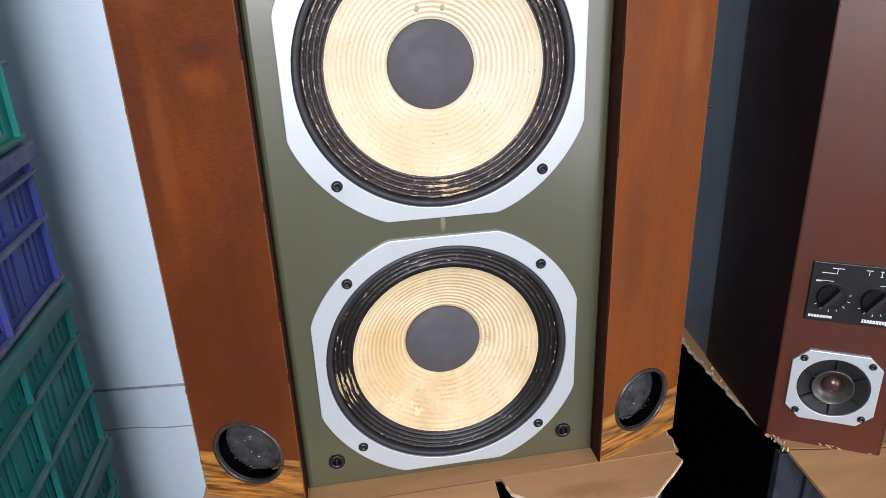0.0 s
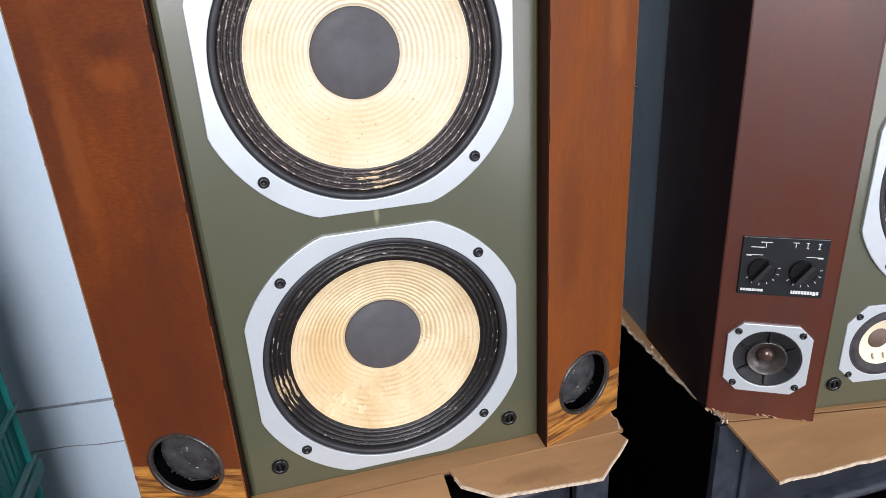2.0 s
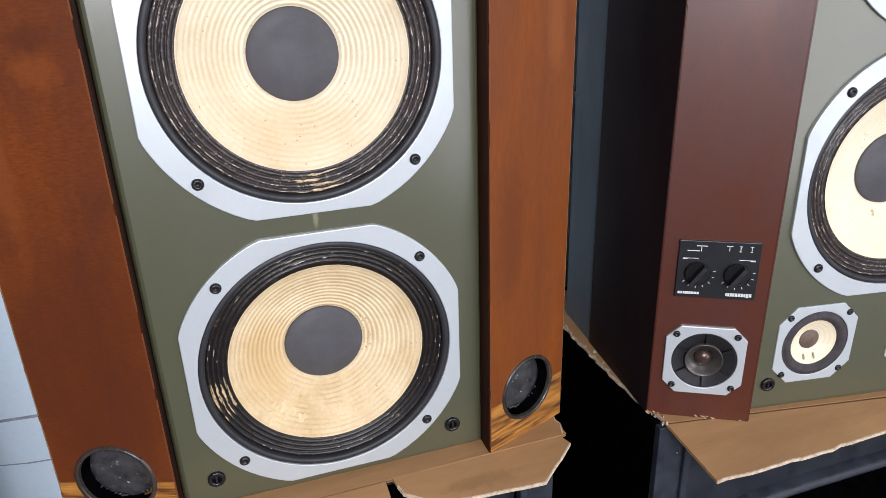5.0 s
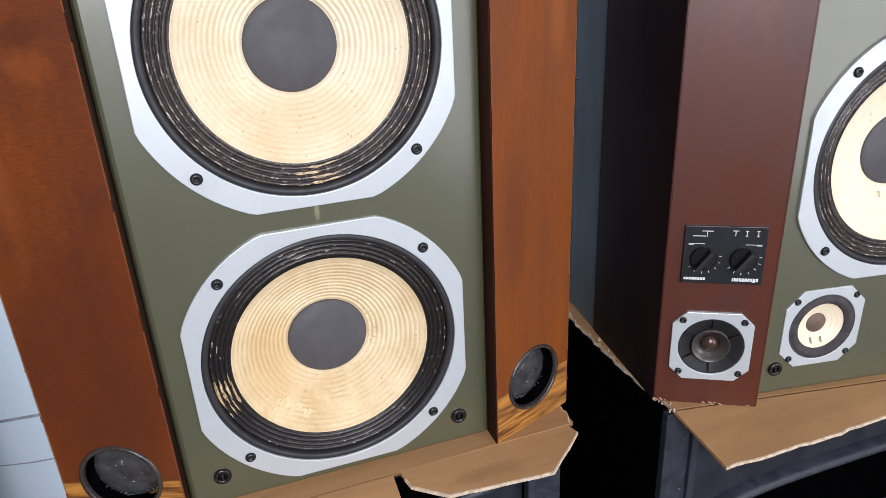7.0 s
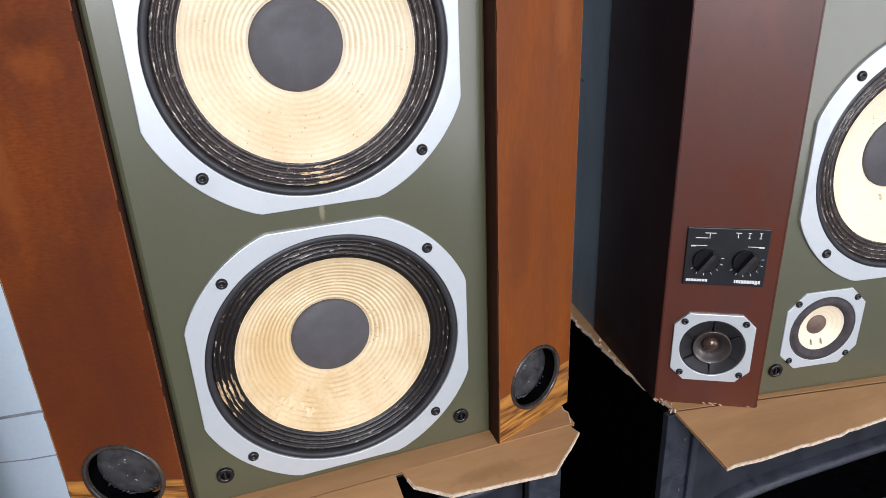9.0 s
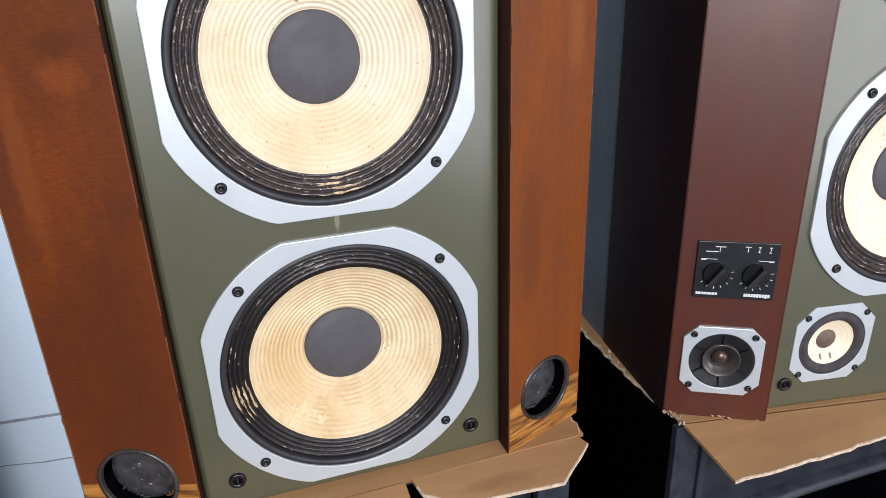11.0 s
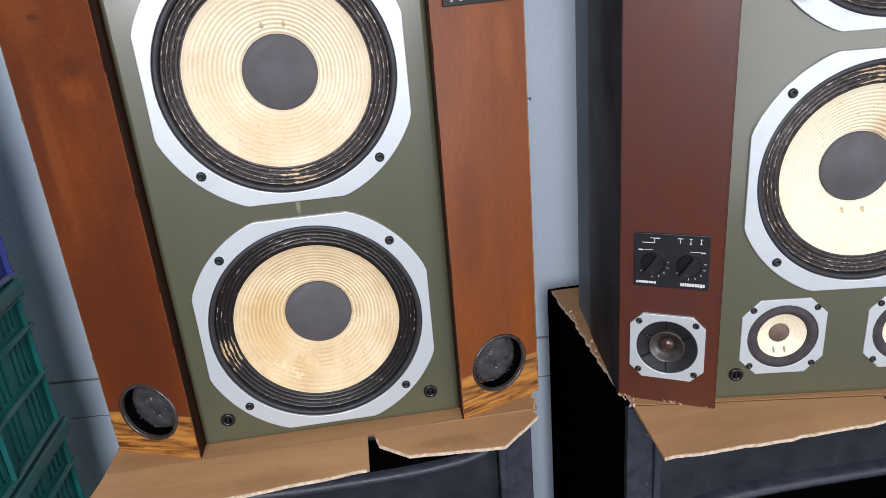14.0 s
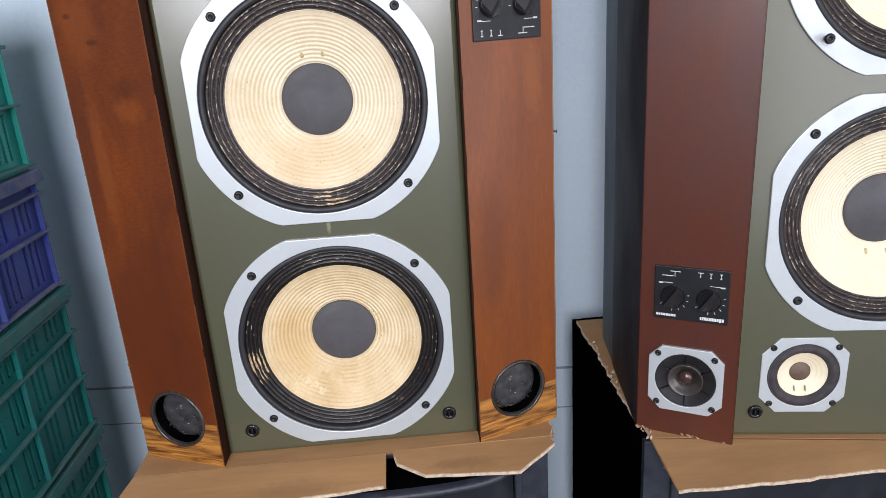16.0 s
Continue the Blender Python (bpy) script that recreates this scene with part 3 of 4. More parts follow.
# how far each wing stands forward of the drivers' frames
PROUD_FIRST, PROUD_OTHER = {-1: 0.023, 1: 0.022}, {-1: 0.018, 1: 0.017}


def wing_frame(s, shift, proud):
    """The frame of a wing's face: x along it, y into the cabinet, z up; origin in its middle, at the cabinet's foot."""
    u = Vector((WING_DX, s * WING_DY, 0)).normalized()
    n = Vector((-s * WING_DY, WING_DX, 0)).normalized()
    o = Vector((s * (HALF + WING_DX / 2) + shift, -proud[s] + WING_DY / 2, 0))
    return Matrix(((u.x, n.x, 0, o.x), (u.y, n.y, 0, o.y), (0, 0, 1, 0), (0, 0, 0, 1)))


def wing(parent, s, wood, strip, strip_mat, edge_mat, shift, proud, out):
    frame_m = wing_frame(s, shift, proud)
    inv = frame_m.inverted().to_3x3()
    back = inv @ Vector((0, 1, 0))
    half = WING_W / 2

    def shear(bm):
        for v in bm.verts:
            d = v.co.y
            v.co = Vector((v.co.x, 0, v.co.z)) + back * d
        return bm

    tz = H - 0.092
    holes = [circle(0.0415, 40, out, tz)]
    # above the patch at the foot
    hole = circle(0.0435, 48, 0, 0.072)
    if strip > 0.12:
        top = plate([(-half, strip), (half, strip), (half, H), (-half, H)], holes, 0, 0.02)
        foot = plate([(-half, 0), (half, 0), (half, strip), (-half, strip)], [hole], 0, 0.02)
    else:
        a0 = math.asin((strip - 0.072) / 0.0435)
        up = [(0.0435 * math.cos(a), 0.072 + 0.0435 * math.sin(a)) for a in np.linspace(a0, math.pi - a0, 26)]
        dn = [(0.0435 * math.cos(a), 0.072 + 0.0435 * math.sin(a)) for a in np.linspace(a0, -math.pi - a0, 26)]
        top = plate([(-half, strip), *reversed(up), (half, strip), (half, H), (-half, H)], holes, 0, 0.02)
        foot = plate([(-half, 0), (half, 0), (half, strip), *dn, (-half, strip)], [], 0, 0.02)
    ob = part("wing", shear(top), wood, parent, "", frame_m)
    part("foot_patch", shear(foot), strip_mat, ob, "strip of lighter oak veneer")
    # veneer edges
    bm = box(half * s - 0.0012, half * s + 0.0012, 0.0008, 0.019, 0.0, H, 0.0005)
    part("edge_band", shear(bm), edge_mat, ob, "worn pale veneer edge")
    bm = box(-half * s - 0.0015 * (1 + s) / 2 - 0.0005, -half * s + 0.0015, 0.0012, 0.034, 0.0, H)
    part("inner_edge", shear(bm), M_EDGE_DARK, ob, "dark red-brown inner edge")
    # varnish rubbed through along the inner front edge, and chips on the outer one
    rnd = random.Random(31 + s)
    bm = bmesh.new()
    z = 0.01
    while z < H - 0.03:
        ln = rnd.uniform(0.06, 0.26) if edge_mat is M_EDGE else H
        add_box(bm, -half * s - 0.0008, -half * s + 0.0008, -0.0004, 0.0012, z, min(H - 0.004, z + ln))
        z += ln + rnd.uniform(0.004, 0.035)
    for _ in range(7 if edge_mat is M_EDGE else 0):
        z = rnd.uniform(0.03, H - 0.05)
        add_box(bm, half * s - 0.0016, half * s + 0.0014, -0.0005, 0.003, z, z + rnd.uniform(0.002, 0.007))
    part("worn_edge", shear(bm), M_WORN if edge_mat is M_EDGE else M_DARKWOOD, ob, "varnish worn pale along the edges", kind="stuff")
    port(parent, frame_m @ pose(0, 0, 0.072))
    tweeter(parent, frame_m @ pose(out, 0, tz))
    if s > 0:
        control_panel(parent, frame_m @ pose(-0.001, 0, 0.611))
    return ob


def loudspeaker(label, m, wood_l, wood_r, strip, strip_mat, edge_mat, cones, shift, cloth_low, loose, mids, proud, out, sockets):
    sp = thing("loudspeaker", label, "loudspeaker", "pair of vintage loudspeakers", m)
    bm = plate([(-HALF + 0.0015 + shift, 0), (HALF - 0.0015 + shift, 0), (HALF - 0.0015 + shift, H), (-HALF + 0.0015 + shift, H)],
                         [circle(0.140, 72, 0, 0.171), circle(0.140, 72, 0, 0.509), circle(0.047, 40, mids[0], 0.736), circle(0.047, 40, mids[1], 0.736),
                          *(circle(0.0085, 16, sx * sockets, z) for sx in (-1, 1) for z in (0.040, H - 0.042))],
               0.004, 0.022)
    bm.normal_update()
    rims = [e for e in bm.edges if all(v.co.y < 0.0041 and abs(v.co.x - shift) > HALF - 0.0025 for v in e.verts)]
    bmesh.ops.bevel(bm, geom=rims, offset=0.007, segments=3, affect="EDGES", profile=0.5)
    part("baffle", bm, M_GREEN, sp, "olive green painted front board")
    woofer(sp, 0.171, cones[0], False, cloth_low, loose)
    woofer(sp, 0.509, cones[1], True, M_SURROUND)
    for sx in (-1, 1):
        midrange(sp, mids[max(sx, 0)], 0.736)
        for z in (0.040, H - 0.042):
            grille_socket(sp, sx * sockets, z)
    wing(sp, -1, wood_l, strip, strip_mat, edge_mat, shift, proud, out)
    wing(sp, 1, wood_r, strip, strip_mat, edge_mat, shift, proud, out)
    # cabinet behind
    x1, y1 = 0.325, 0.338
    for s in (-1, 1):
        x0, y0 = HALF + WING_DX + s * shift, WING_DY - proud[s] + 0.002
        bm = bmesh.new()
        vs = [bm.verts.new(c) for z in (0.0, H) for c in ((s * x0, y0, z), (s * x1, y1, z), (s * (x1 - 0.018), y1, z), (s * (x0 - 0.018), y0 + 0.012, z))]
        for f in ((0, 1, 2, 3), (4, 5, 6, 7), (0, 1, 5, 4), (1, 2, 6, 5), (2, 3, 7, 6), (3, 0, 4, 7)):
            bm.faces.new([vs[i] for i in f])
        side = part("side_panel", bm, M_SIDE, sp, "grey painted side board")
        # vinyl sheet on the front part of the side, with a step near the foot
        f1, f2 = 0.655, 0.59

        def on_side(f, z, off):
            return (s * (x0 + (x1 - x0) * f + off), y0 + (y1 - y0) * f, z)
        loop = [(0, 0.004), (0, H), (f1, H), (f1, 0.222), (f2, 0.222), (f2, 0.004)]
        bm = bmesh.new()
        a = [bm.verts.new(on_side(f, z, 0.0016)) for f, z in loop]
        b = [bm.verts.new(on_side(f, z, 0.0002)) for f, z in loop]
        bm.faces.new(a)
        bm.faces.new(b)
        for i in range(len(a)):
            bm.faces.new((a[i - 1], a[i], b[i], b[i - 1]))
        part("vinyl_sheet", bm, M_VINYL, side, "black-brown vinyl covering with a cut step")
        if strip > 0.12:
            loop = [(0.002, 0.004), (0.002, strip), (0.3, strip - 0.002), (f2 - 0.004, strip - 0.012), (f2 - 0.004, 0.004)]
            bm = bmesh.new()
            a = [bm.verts.new(on_side(f, z, 0.0026)) for f, z in loop]
            b = [bm.verts.new(on_side(f, z, 0.0014)) for f, z in loop]
            bm.faces.new(a)
            bm.faces.new(b)
            for i in range(len(a)):
                bm.faces.new((a[i - 1], a[i], b[i], b[i - 1]))
            part("veneer_strip", bm, M_SIDEWOOD, side, "strip of dark brown grained veneer")
    part("back_panel", box(-x1 + 0.018, x1 - 0.018, y1 - 0.015, y1, 0.0, H), M_VINYL, sp)
    for z in (0.0, H - 0.018):
        bm = bmesh.new()
        pts = [(-0.293, 0.034), (-HALF, 0.024), (HALF, 0.024), (0.293, 0.040), (x1 - 0.018, y1 - 0.015), (-x1 + 0.018, y1 - 0.015)]
        a = [bm.verts.new((x, y, z)) for x, y in pts]
        f = bm.faces.new(a)
        r = bmesh.ops.extrude_face_region(bm, geom=[f])
        for v in r["geom"]:
            if isinstance(v, bmesh.types.BMVert):
                v.co.z += 0.018
        part("end_panel", bm, M_VINYL, sp)
    return sp


FOOT = 0.766
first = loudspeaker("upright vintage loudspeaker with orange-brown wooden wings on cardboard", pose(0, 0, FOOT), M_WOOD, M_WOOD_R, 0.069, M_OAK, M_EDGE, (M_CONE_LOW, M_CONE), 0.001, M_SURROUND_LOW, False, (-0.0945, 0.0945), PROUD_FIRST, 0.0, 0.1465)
other = loudspeaker("upside-down vintage loudspeaker with red-brown wooden wings on cardboard",
                    pose(0.7306, -0.0975, FOOT + H, 0, 180, 0), M_DARKWOOD, M_DARKWOOD, 0.197, M_PALEOAK, M_DARKWOOD, (M_CONE_NEW, M_CONE_BROWN), 0.0, M_SURROUND, True, (-0.078, 0.0926), PROUD_OTHER, 0.0010, 0.153)
other.matrix_basis = pose(0.7306, -0.0975, FOOT, 0, 0, -9) @ pose(0, 0, H, 0, 180, 0)


bm = lathe([(0.0012, 0.0), (0.0012, -0.0045), (0.0026, -0.0047), (0.0026, -0.0060), (0.0, -0.0063)], 10)
part("nail", bm, M_SCREW, first, "small bent nail in the wing's edge", pose(0.314, 0.030, 0.447, 0, 0, 75) @ pose(0, 0, 0, 12))


# chipped veneer along the lower edge of the upside-down loudspeaker's wing
wing_m = wing_frame(1, 0.0, PROUD_OTHER)
bm = bmesh.new()
rnd = random.Random(21)
for i in range(17):
    u = WING_W * (rnd.random() ** 2.2 if i < 13 else rnd.uniform(0, 1))
    c = wing_m @ Vector((WING_W / 2 - u, 0.0004, H - rnd.uniform(0.0, 0.0035)))
    bmesh.ops.create_icosphere(bm, subdivisions=1, radius=rnd.uniform(0.0010, 0.0028), matrix=Matrix.Translation(c) @ pose(0, 0, 0, rnd.uniform(0, 60), rnd.uniform(0, 60), 20.7) @ Matrix.Diagonal((1.7, 0.35, 0.7, 1)))
part("chipped_edge", bm, M_BOARD, other, "pale chipped veneer edge", kind="stuff")


# ---- cardboard under the loudspeakers ----
def sheet(bm, loop, z_of, th):
    """A sheet of board over a plan outline; z_of gives its underside."""
    a = [bm.verts.new((x, y, z_of(x, y) + th)) for x, y in loop]
    b = [bm.verts.new((x, y, z_of(x, y))) for x, y in loop]
    edges = [bm.edges.new((a[i - 1], a[i])) for i in range(len(a))]
    bmesh.ops.triangle_fill(bm, use_beauty=True, edges=edges)
    edges = [bm.edges.new((b[i - 1], b[i])) for i in range(len(b))]
    bmesh.ops.triangle_fill(bm, use_beauty=True, edges=edges)
    for i in range(len(a)):
        bm.faces.new((a[i - 1], a[i], b[i], b[i - 1]))


def fluting(points, z_of, th, pitch=0.0062):
    """The pale wavy core that shows along a cut edge."""
    bm = bmesh.new()
    rnd = random.Random(1)
    for (xa, ya), (xb, yb) in zip(points, points[1:]):
        d = Vector((xb - xa, yb - ya))
        n = max(2, int(d.length / pitch * 6))
        nx, ny = d.y / d.length, -d.x / d.length
        prev = None
        for i in range(n + 1):
            x, y = xa + d.x * i / n, ya + d.y * i / n
            w = 0.0007 + 0.0008 * math.sin(i * math.pi / 3) + rnd.uniform(-0.0003, 0.0003)
            z = z_of(x, y)
            ring = [(0.0003, -0.0002), (w * 0.7, th * 0.3), (0.0008 - w * 0.6, th * 0.7), (0.0003, th + 0.0003), (-0.0014, th + 0.0004), (-0.0014, -0.0003)]
            row = [bm.verts.new((x + nx * o, y + ny * o, z + h)) for o, h in ring]
            if prev:
                for k in range(len(row)):
                    bm.faces.new((prev[k - 1], row[k - 1], row[k], prev[k]))
            else:
                bm.faces.new(row)
            prev = row
        bm.faces.new(prev)
    return bm


def ragged(points, amount, step, seed):
    rnd = random.Random(seed)
    out = [points[0]]
    for (xa, ya), (xb, yb) in zip(points, points[1:]):
        n = max(1, int(math.hypot(xb - xa, yb - ya) / step))
        for i in range(1, n + 1):
            j = 0 if i == n else 1
            out.append((xa + (xb - xa) * i / n + j * rnd.uniform(-amount, amount), ya + (yb - ya) * i / n + j * rnd.uniform(-amount, amount)))
    return out


TH = 0.0042


def board(name, parent, loop, z_of, cut, label=""):
    """Two paper liners with the fluted core between them along the cut edges."""
    bm = bmesh.new()
    sheet(bm, loop, lambda x, y: z_of(x, y) + TH - 0.0008, 0.0008)
    sheet(bm, loop, z_of, 0.0008)
    ob = part(name, bm, M_CARD, parent, label)
    if cut:
        part("fluted_edge", fluting(cut, z_of, TH), M_CARD_EDGE, ob, "pale wavy cut edge")
    return ob


FLAT = FOOT - TH


def droop(fold, slope, base=FLAT):
    return lambda x, y: base - max(0.0, fold - y) * slope


# under the upright loudspeaker
card = thing("cardboard_sheet", "flattened brown cardboard box under upright loudspeaker", "cardboard", "flattened cardboard boxes")
board("base_board", card, [(-0.318, -0.028), (0.050, -0.024), (0.056, -0.024), (0.300, -0.020), (0.302, 0.03), (0.292, 0.05), (0.30, 0.36), (-0.31, 0.36)], lambda x, y: FLAT - 0.0002, [])
z1 = droop(-0.026, 0.16)
cut = ragged([(-0.34, -0.116), (-0.15, -0.103), (0.044, -0.090)], 0.0008, 0.02, 2)
board("front_flap", card, cut + [(0.0475, -0.090), (0.048, -0.026), (-0.318, -0.029)], z1, cut, "creased cardboard flap")
cut = ragged([(0.060, -0.036), (0.064, -0.050), (0.104, -0.077), (0.238, -0.086), (0.297, -0.038)], 0.0008, 0.02, 3)
board("front_flap", card, [(0.057, -0.022)] + cut + [(0.287, -0.012), (0.297, -0.004), (0.300, -0.0185)][:1] + [(0.298, -0.021)], z1, cut, "creased cardboard flap with clipped corners")
cut = ragged([(0.296, -0.018), (0.303, 0.004), (0.297, 0.03)], 0.002, 0.006, 5)
part("torn_edge", fluting(cut, lambda x, y: FLAT, TH), M_CARD_EDGE, card, "torn pale cardboard edge")

# under the upside-down loudspeaker
card = thing("cardboard_sheet", "flattened brown cardboard box under upside-down loudspeaker", "cardboard", "flattened cardboard boxes")
left = ragged([(0.432, 0.37), (0.434, 0.2), (0.430, 0.06), (0.438, -0.048)], 0.0028, 0.012, 7)
board("base_board", card, left + [(0.80, -0.112), (1.24, -0.19), (1.24, 0.37)], lambda x, y: FLAT - 0.0002, left)
z2 = lambda x, y: FLAT - max(0.0, (-0.048 - 0.18 * (x - 0.438)) - y) * 0.12
cut = ragged([(0.438, -0.156), (0.60, -0.160), (0.786, -0.158)], 0.0016, 0.015, 8)
board("front_flap", card, [(0.437, -0.051)] + cut + [(0.778, -0.112)], z2, cut, "creased cardboard flap")
cut = ragged([(0.80, -0.168), (1.24, -0.248)], 0.001, 0.02, 9)
board("front_flap", card, [(0.783, -0.115)] + cut + [(1.24, -0.192)], z2, cut, "creased cardboard flap")
bm = bmesh.new()
rnd = random.Random(11)
for i in range(34):
    y = -0.05 + 0.33 * (i / 34) ** 1.3
    bmesh.ops.create_icosphere(bm, subdivisions=1, radius=rnd.uniform(0.0012, 0.0034),
                               matrix=Matrix.Translation((0.436 + rnd.uniform(-0.004, 0.006), y, FOOT + rnd.uniform(-0.003, 0.001))) @ pose(0, 0, 0, rnd.uniform(0, 90), rnd.uniform(0, 90), 0) @ Matrix.Diagonal((1, 1.8, 0.5, 1)))
part("torn_paper", bm, M_CARD_EDGE, card, "torn pale paper shreds", kind="stuff")


# ---- black stage loudspeakers that carry them ----
def stage_cabinet(label, m, w, d, h, mouth, square):
    cab = thing("stage_loudspeaker", label, "loudspeaker", "black stage loudspeakers", m)
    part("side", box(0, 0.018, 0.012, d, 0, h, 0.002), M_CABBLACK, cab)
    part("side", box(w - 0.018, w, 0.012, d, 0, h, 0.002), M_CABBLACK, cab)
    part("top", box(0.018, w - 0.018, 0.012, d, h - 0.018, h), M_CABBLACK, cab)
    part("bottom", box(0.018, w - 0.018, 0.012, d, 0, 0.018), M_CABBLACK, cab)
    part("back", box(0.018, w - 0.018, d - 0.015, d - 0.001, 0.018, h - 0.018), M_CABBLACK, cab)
    for x0, x1 in ((0.0, 0.047), (w - 0.047, w)):
        post = part("front_post", box(x0, x1, 0.0, 0.0119, 0, h - 0.002, 0.0015), M_CABINET, cab, "dark grey textured corner strip")
        inner = x1 if x0 == 0 else x0
        part("ridge", box(inner - 0.006, inner + 0.006, -0.006, 0.010, 0, h - 0.004, 0.002), M_CABINET, post)
        for k in range(4):
            part("rivet", screw_mesh(0.0026), M_RING, post, "", pose((x0 + x1) / 2 + (0.008 if x0 == 0 else -0.008), 0, h - 0.05 - 0.09 * k), smooth=True)
    cz, b = mouth
    cx, a = w / 2, w / 2 - 0.062
    ell = [(cx + a * math.copysign(abs(math.cos(t)) ** square, math.cos(t)), cz + b * math.copysign(abs(math.sin(t)) ** 0.85, math.sin(t))) for t in np.linspace(0, 2 * math.pi, 72, endpoint=False)]
    part("front_board", plate([(0.053, 0.0), (w - 0.053, 0.0), (w - 0.053, h - 0.018), (0.053, h - 0.018)], [ell], 0.016, 0.030), M_HORN, cab, "black front board")
    def loft(profile, cap):
        bm = bmesh.new()
        rings = [[bm.verts.new((cx + (x - cx) * (1 + e / a), y, cz + (z - cz) * (1 + e / b))) for x, z in ell] for e, y in profile]
        for p, q in zip(rings, rings[1:]):
            for i in range(len(p)):
                bm.faces.new((p[i - 1], p[i], q[i], q[i - 1]))
        if cap:
            bm.faces.new(rings[-1])
        return bm
    horn = part("horn", loft(((0.016, 0.016), (0.014, 0.002), (0.006, -0.006), (-0.002, -0.002), (-0.004, 0.010)), False), M_CABINET, cab, "dark grey oval horn lip", smooth=True)
    # throat coloured near black to stand for the shade inside the mouth
    part("throat", loft(((-0.004, 0.010), (-0.008, 0.05), (-0.014, 0.11), (-0.022, 0.16)), True), M_CABBLACK, horn, "horn throat with shade painted in black", smooth=True)
    return cab


stage_cabinet("black stage loudspeaker under the upright loudspeaker", pose(-0.306, 0.0, 0), 0.60, 0.45, FLAT - 0.0004, (0.705, 0.036), 0.72)
stage_cabinet("black stage loudspeaker under the upside-down loudspeaker", pose(0.428, -0.050, 0), 0.82, 0.44, FLAT - 0.0004, (0.500, 0.066), 0.5)


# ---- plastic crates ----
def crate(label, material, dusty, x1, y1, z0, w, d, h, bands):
    """A crate with slotted walls; x1, y1 is its corner next to the wall; bands: (foot, top, slot width, gap) as shares of the height."""
    cr = thing("plastic_crate", label, "crate", "stack of plastic crates", pose(x1, y1, z0))
    t = 0.005

    def wall(length, slotted):
        holes = []
        for lo, hi, sw, gap in (bands if slotted else ()):
            x, k = 0.034, 0
            while x + sw < length - 0.03:
                k += 1
                if k % 4:
                    holes.append([(x, lo * h), (x + sw, lo * h), (x + sw, hi * h), (x, hi * h)])
                x += sw + gap
        return plate([(0, 0), (length, 0), (length, h), (0, h)], holes, 0.0, t)
    for x in (0.0, -w + t):
        part("side_wall", wall(d, x == 0.0), material, cr, "slotted plastic wall", Matrix(((0, -1, 0, x), (-1, 0, 0, 0), (0, 0, 1, 0), (0, 0, 0, 1))))
    for y in (0.0, -d + t):
        part("end_wall", wall(w - 2 * t - 0.001, False), material, cr, "plain plastic wall", Matrix(((-1, 0, 0, -t - 0.0005), (0, -1, 0, y), (0, 0, 1, 0), (0, 0, 0, 1))))
    part("floor_plate", box(-w + 0.012, -0.012, -d + 0.012, -0.012, 0.004, 0.009), material, cr)
    for f in sorted({0.955, 0.035} | {b[1] + 0.035 for b in bands}):
        z = f * h
        e, g = (0.015, 0.011) if f > 0.9 else (0.010, 0.003)
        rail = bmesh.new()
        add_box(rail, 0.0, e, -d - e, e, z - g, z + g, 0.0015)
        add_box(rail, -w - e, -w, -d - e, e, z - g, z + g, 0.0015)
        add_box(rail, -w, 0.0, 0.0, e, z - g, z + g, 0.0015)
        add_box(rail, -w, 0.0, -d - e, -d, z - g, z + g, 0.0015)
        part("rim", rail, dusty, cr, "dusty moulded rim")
    for y in (-0.008, -d / 2, -d + 0.008):
        part("rib", box(0.0, 0.009, y - 0.0025, y + 0.0025, 0.04 * h, 0.93 * h, 0.001), material, cr)
    return cr


slim = ((0.08, 0.34, 0.009, 0.010), (0.43, 0.66, 0.009, 0.010), (0.75, 0.86, 0.009, 0.010))
CX, CY, CW, CD = -0.552, 0.352, 0.56, 0.38
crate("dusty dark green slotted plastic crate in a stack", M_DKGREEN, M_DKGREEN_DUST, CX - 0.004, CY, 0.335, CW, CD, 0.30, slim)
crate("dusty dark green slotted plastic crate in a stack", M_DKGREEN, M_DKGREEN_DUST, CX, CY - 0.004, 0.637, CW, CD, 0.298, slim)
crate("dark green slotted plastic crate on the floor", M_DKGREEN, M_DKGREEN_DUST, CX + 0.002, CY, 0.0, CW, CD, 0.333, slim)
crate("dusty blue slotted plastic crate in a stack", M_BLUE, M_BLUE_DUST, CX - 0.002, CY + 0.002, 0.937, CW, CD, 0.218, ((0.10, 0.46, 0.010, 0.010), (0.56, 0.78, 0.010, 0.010)))
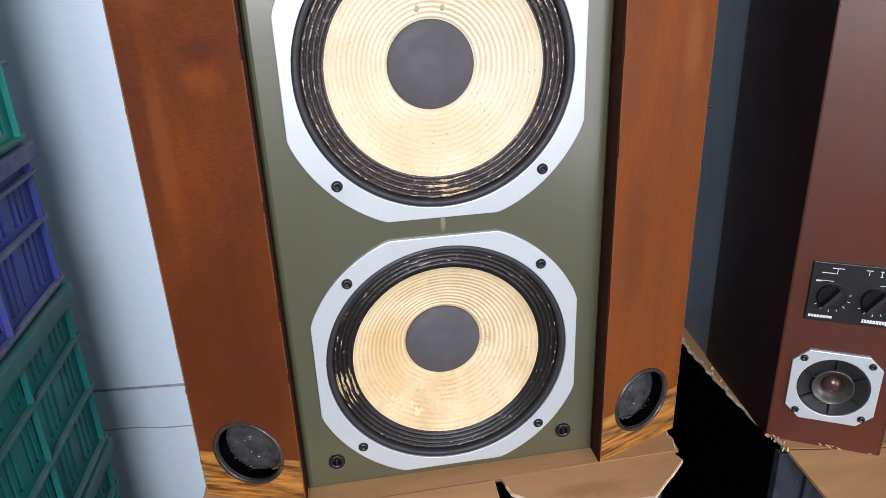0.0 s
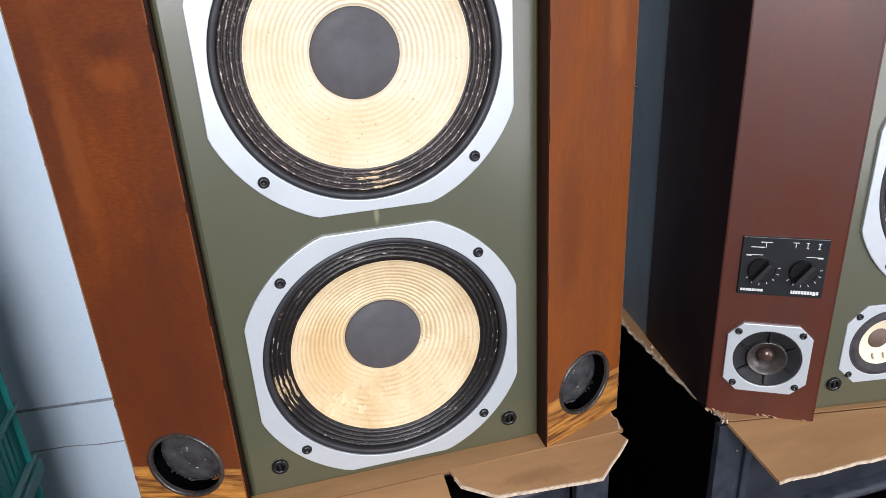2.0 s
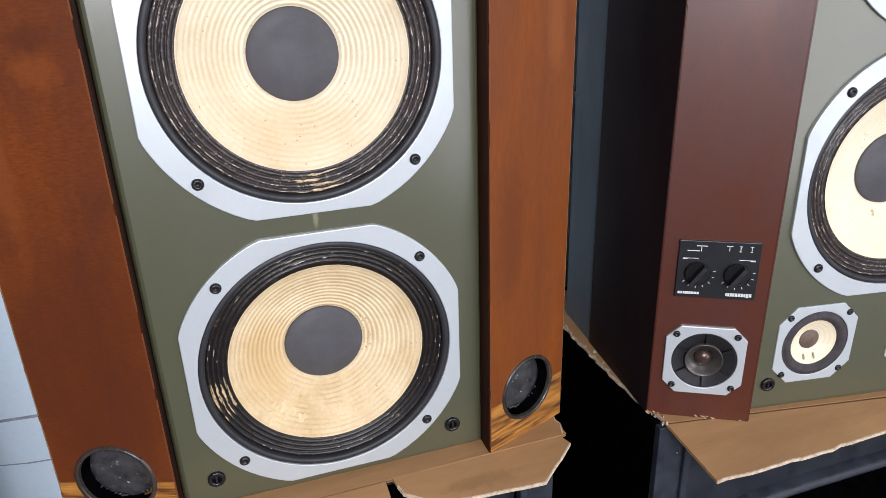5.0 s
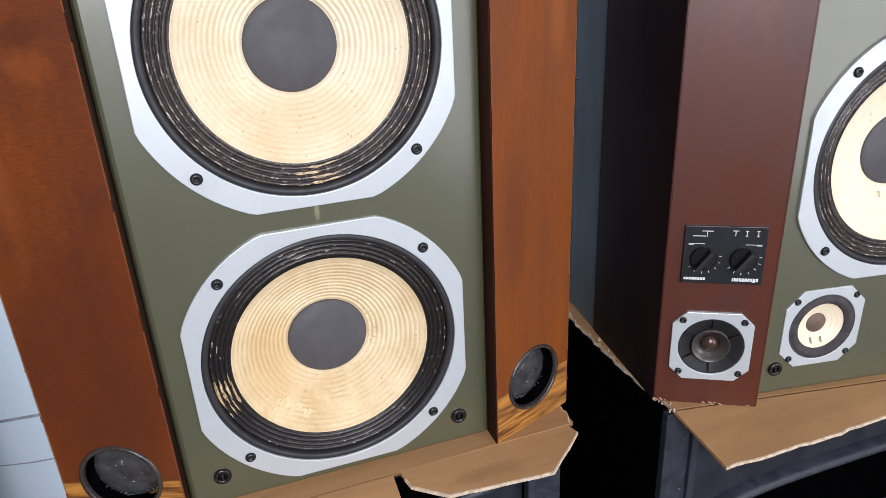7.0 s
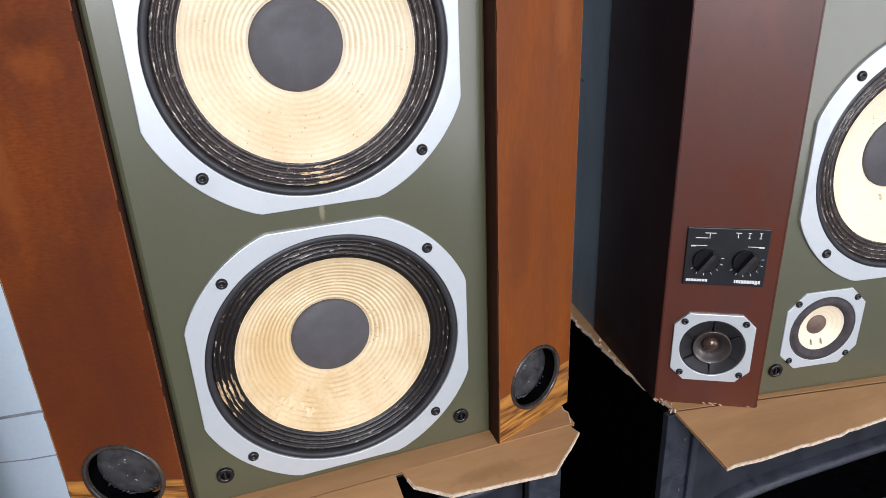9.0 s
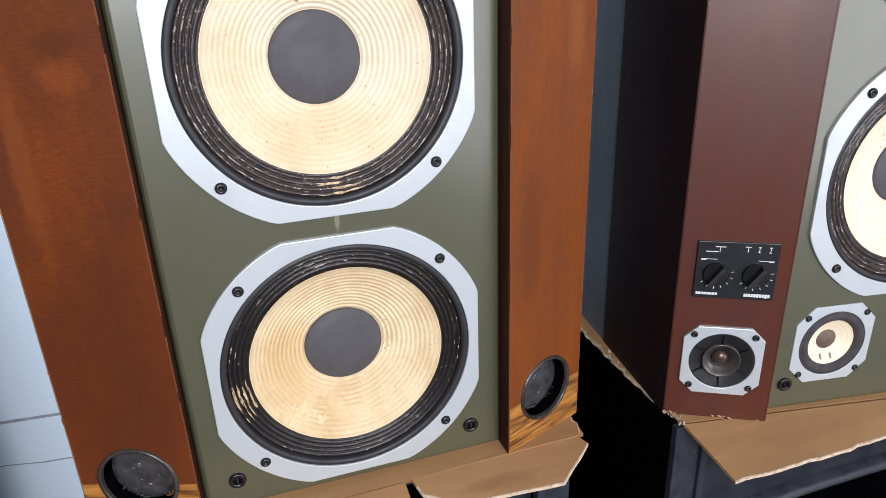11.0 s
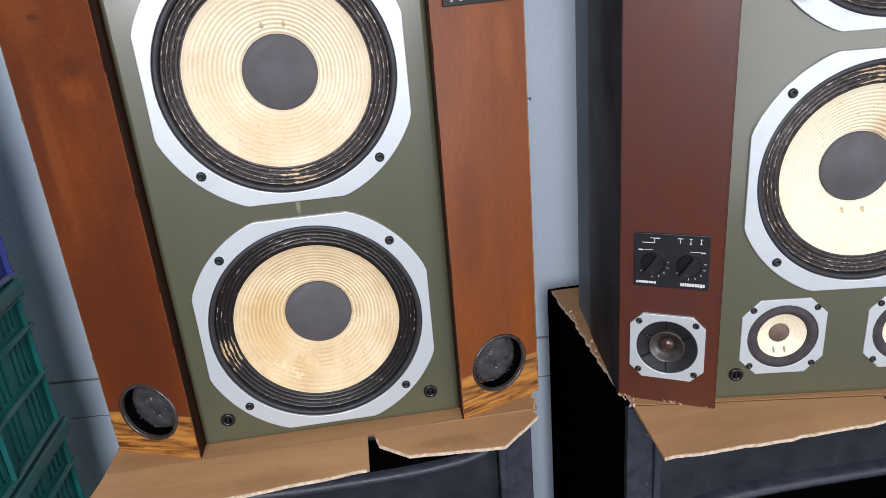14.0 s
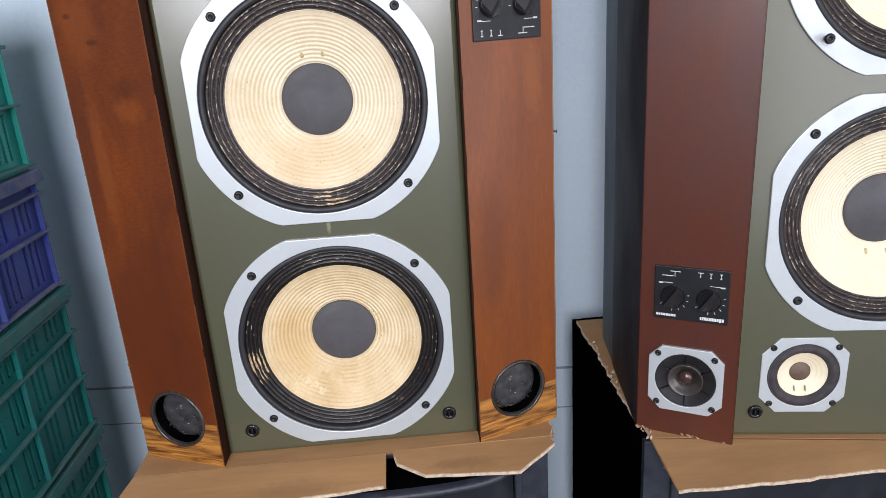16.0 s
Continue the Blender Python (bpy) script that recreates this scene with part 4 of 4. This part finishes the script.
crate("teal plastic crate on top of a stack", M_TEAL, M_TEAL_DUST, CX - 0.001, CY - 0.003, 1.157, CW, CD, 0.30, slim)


# ---- the room ----
def structure(name, bm, material, label, m=None):
    ob = mesh_object(name, bm, material)
    if m is not None:
        ob.matrix_basis = m
    return tagged(ob, label, name.split("_")[0], kind="structure")


BACK = pose(-0.48, 0.577, 0, 0, 0, -5)
wall = structure("wall_back", box(-2.4, 4.2, 0.0, 0.15, 0, 2.9), M_WALL, "blue-white painted wall with a panel joint", BACK)
part("wall_joint", box(-2.4, 4.2, -0.0015, 0.002, 0.590, 0.5955), M_JOINT, wall, "grey joint line")
bm = bmesh.new()
rnd = random.Random(3)
pts = [(-0.7 + 0.06 * i, 0.493 + 0.004 * math.sin(i * 0.9) + rnd.uniform(-0.0025, 0.0025)) for i in range(40)]
for (xa, za), (xb, zb) in zip(pts, pts[1:]):
    w = rnd.uniform(0.0006, 0.0016)
    bm.faces.new([bm.verts.new(c) for c in ((xa, -0.0006, za - w), (xb, -0.0006, zb - w), (xb, -0.0006, zb + w), (xa, -0.0006, za + w))])
part("wall_crack", bm, M_JOINT, wall, "hairline crack")
structure("floor", box(-3.2, 4.4, -2.9, 1.3, -0.1, 0), M_FLOOR, "grey concrete floor")
structure("ceiling", box(-3.2, 4.4, -2.9, 1.3, 2.9, 3.0), M_PLASTER, "grey plaster ceiling")
structure("wall_left", box(-2.75, -2.6, -2.75, 1.2, 0, 2.9), M_PLASTER, "grey plaster wall")
structure("wall_right", box(3.6, 3.75, -2.75, 0.3, 0, 2.9), M_PLASTER, "grey plaster wall")
structure("wall_front", plate([(-2.6, 0), (0.98, 0), (0.98, 2.75), (3.03, 2.75), (3.03, 0), (3.6, 0), (3.6, 2.9), (-2.6, 2.9)], [[(-0.97, 1.32), (0.37, 1.32), (0.37, 2.72), (-0.97, 2.72)]], -2.75, -2.62), M_PLASTER, "grey plaster wall with doorway and window opening")
structure("ground_outside", box(-30, 30, -60, -2.9, -0.12, -0.02), M_FLOOR, "grey concrete yard")
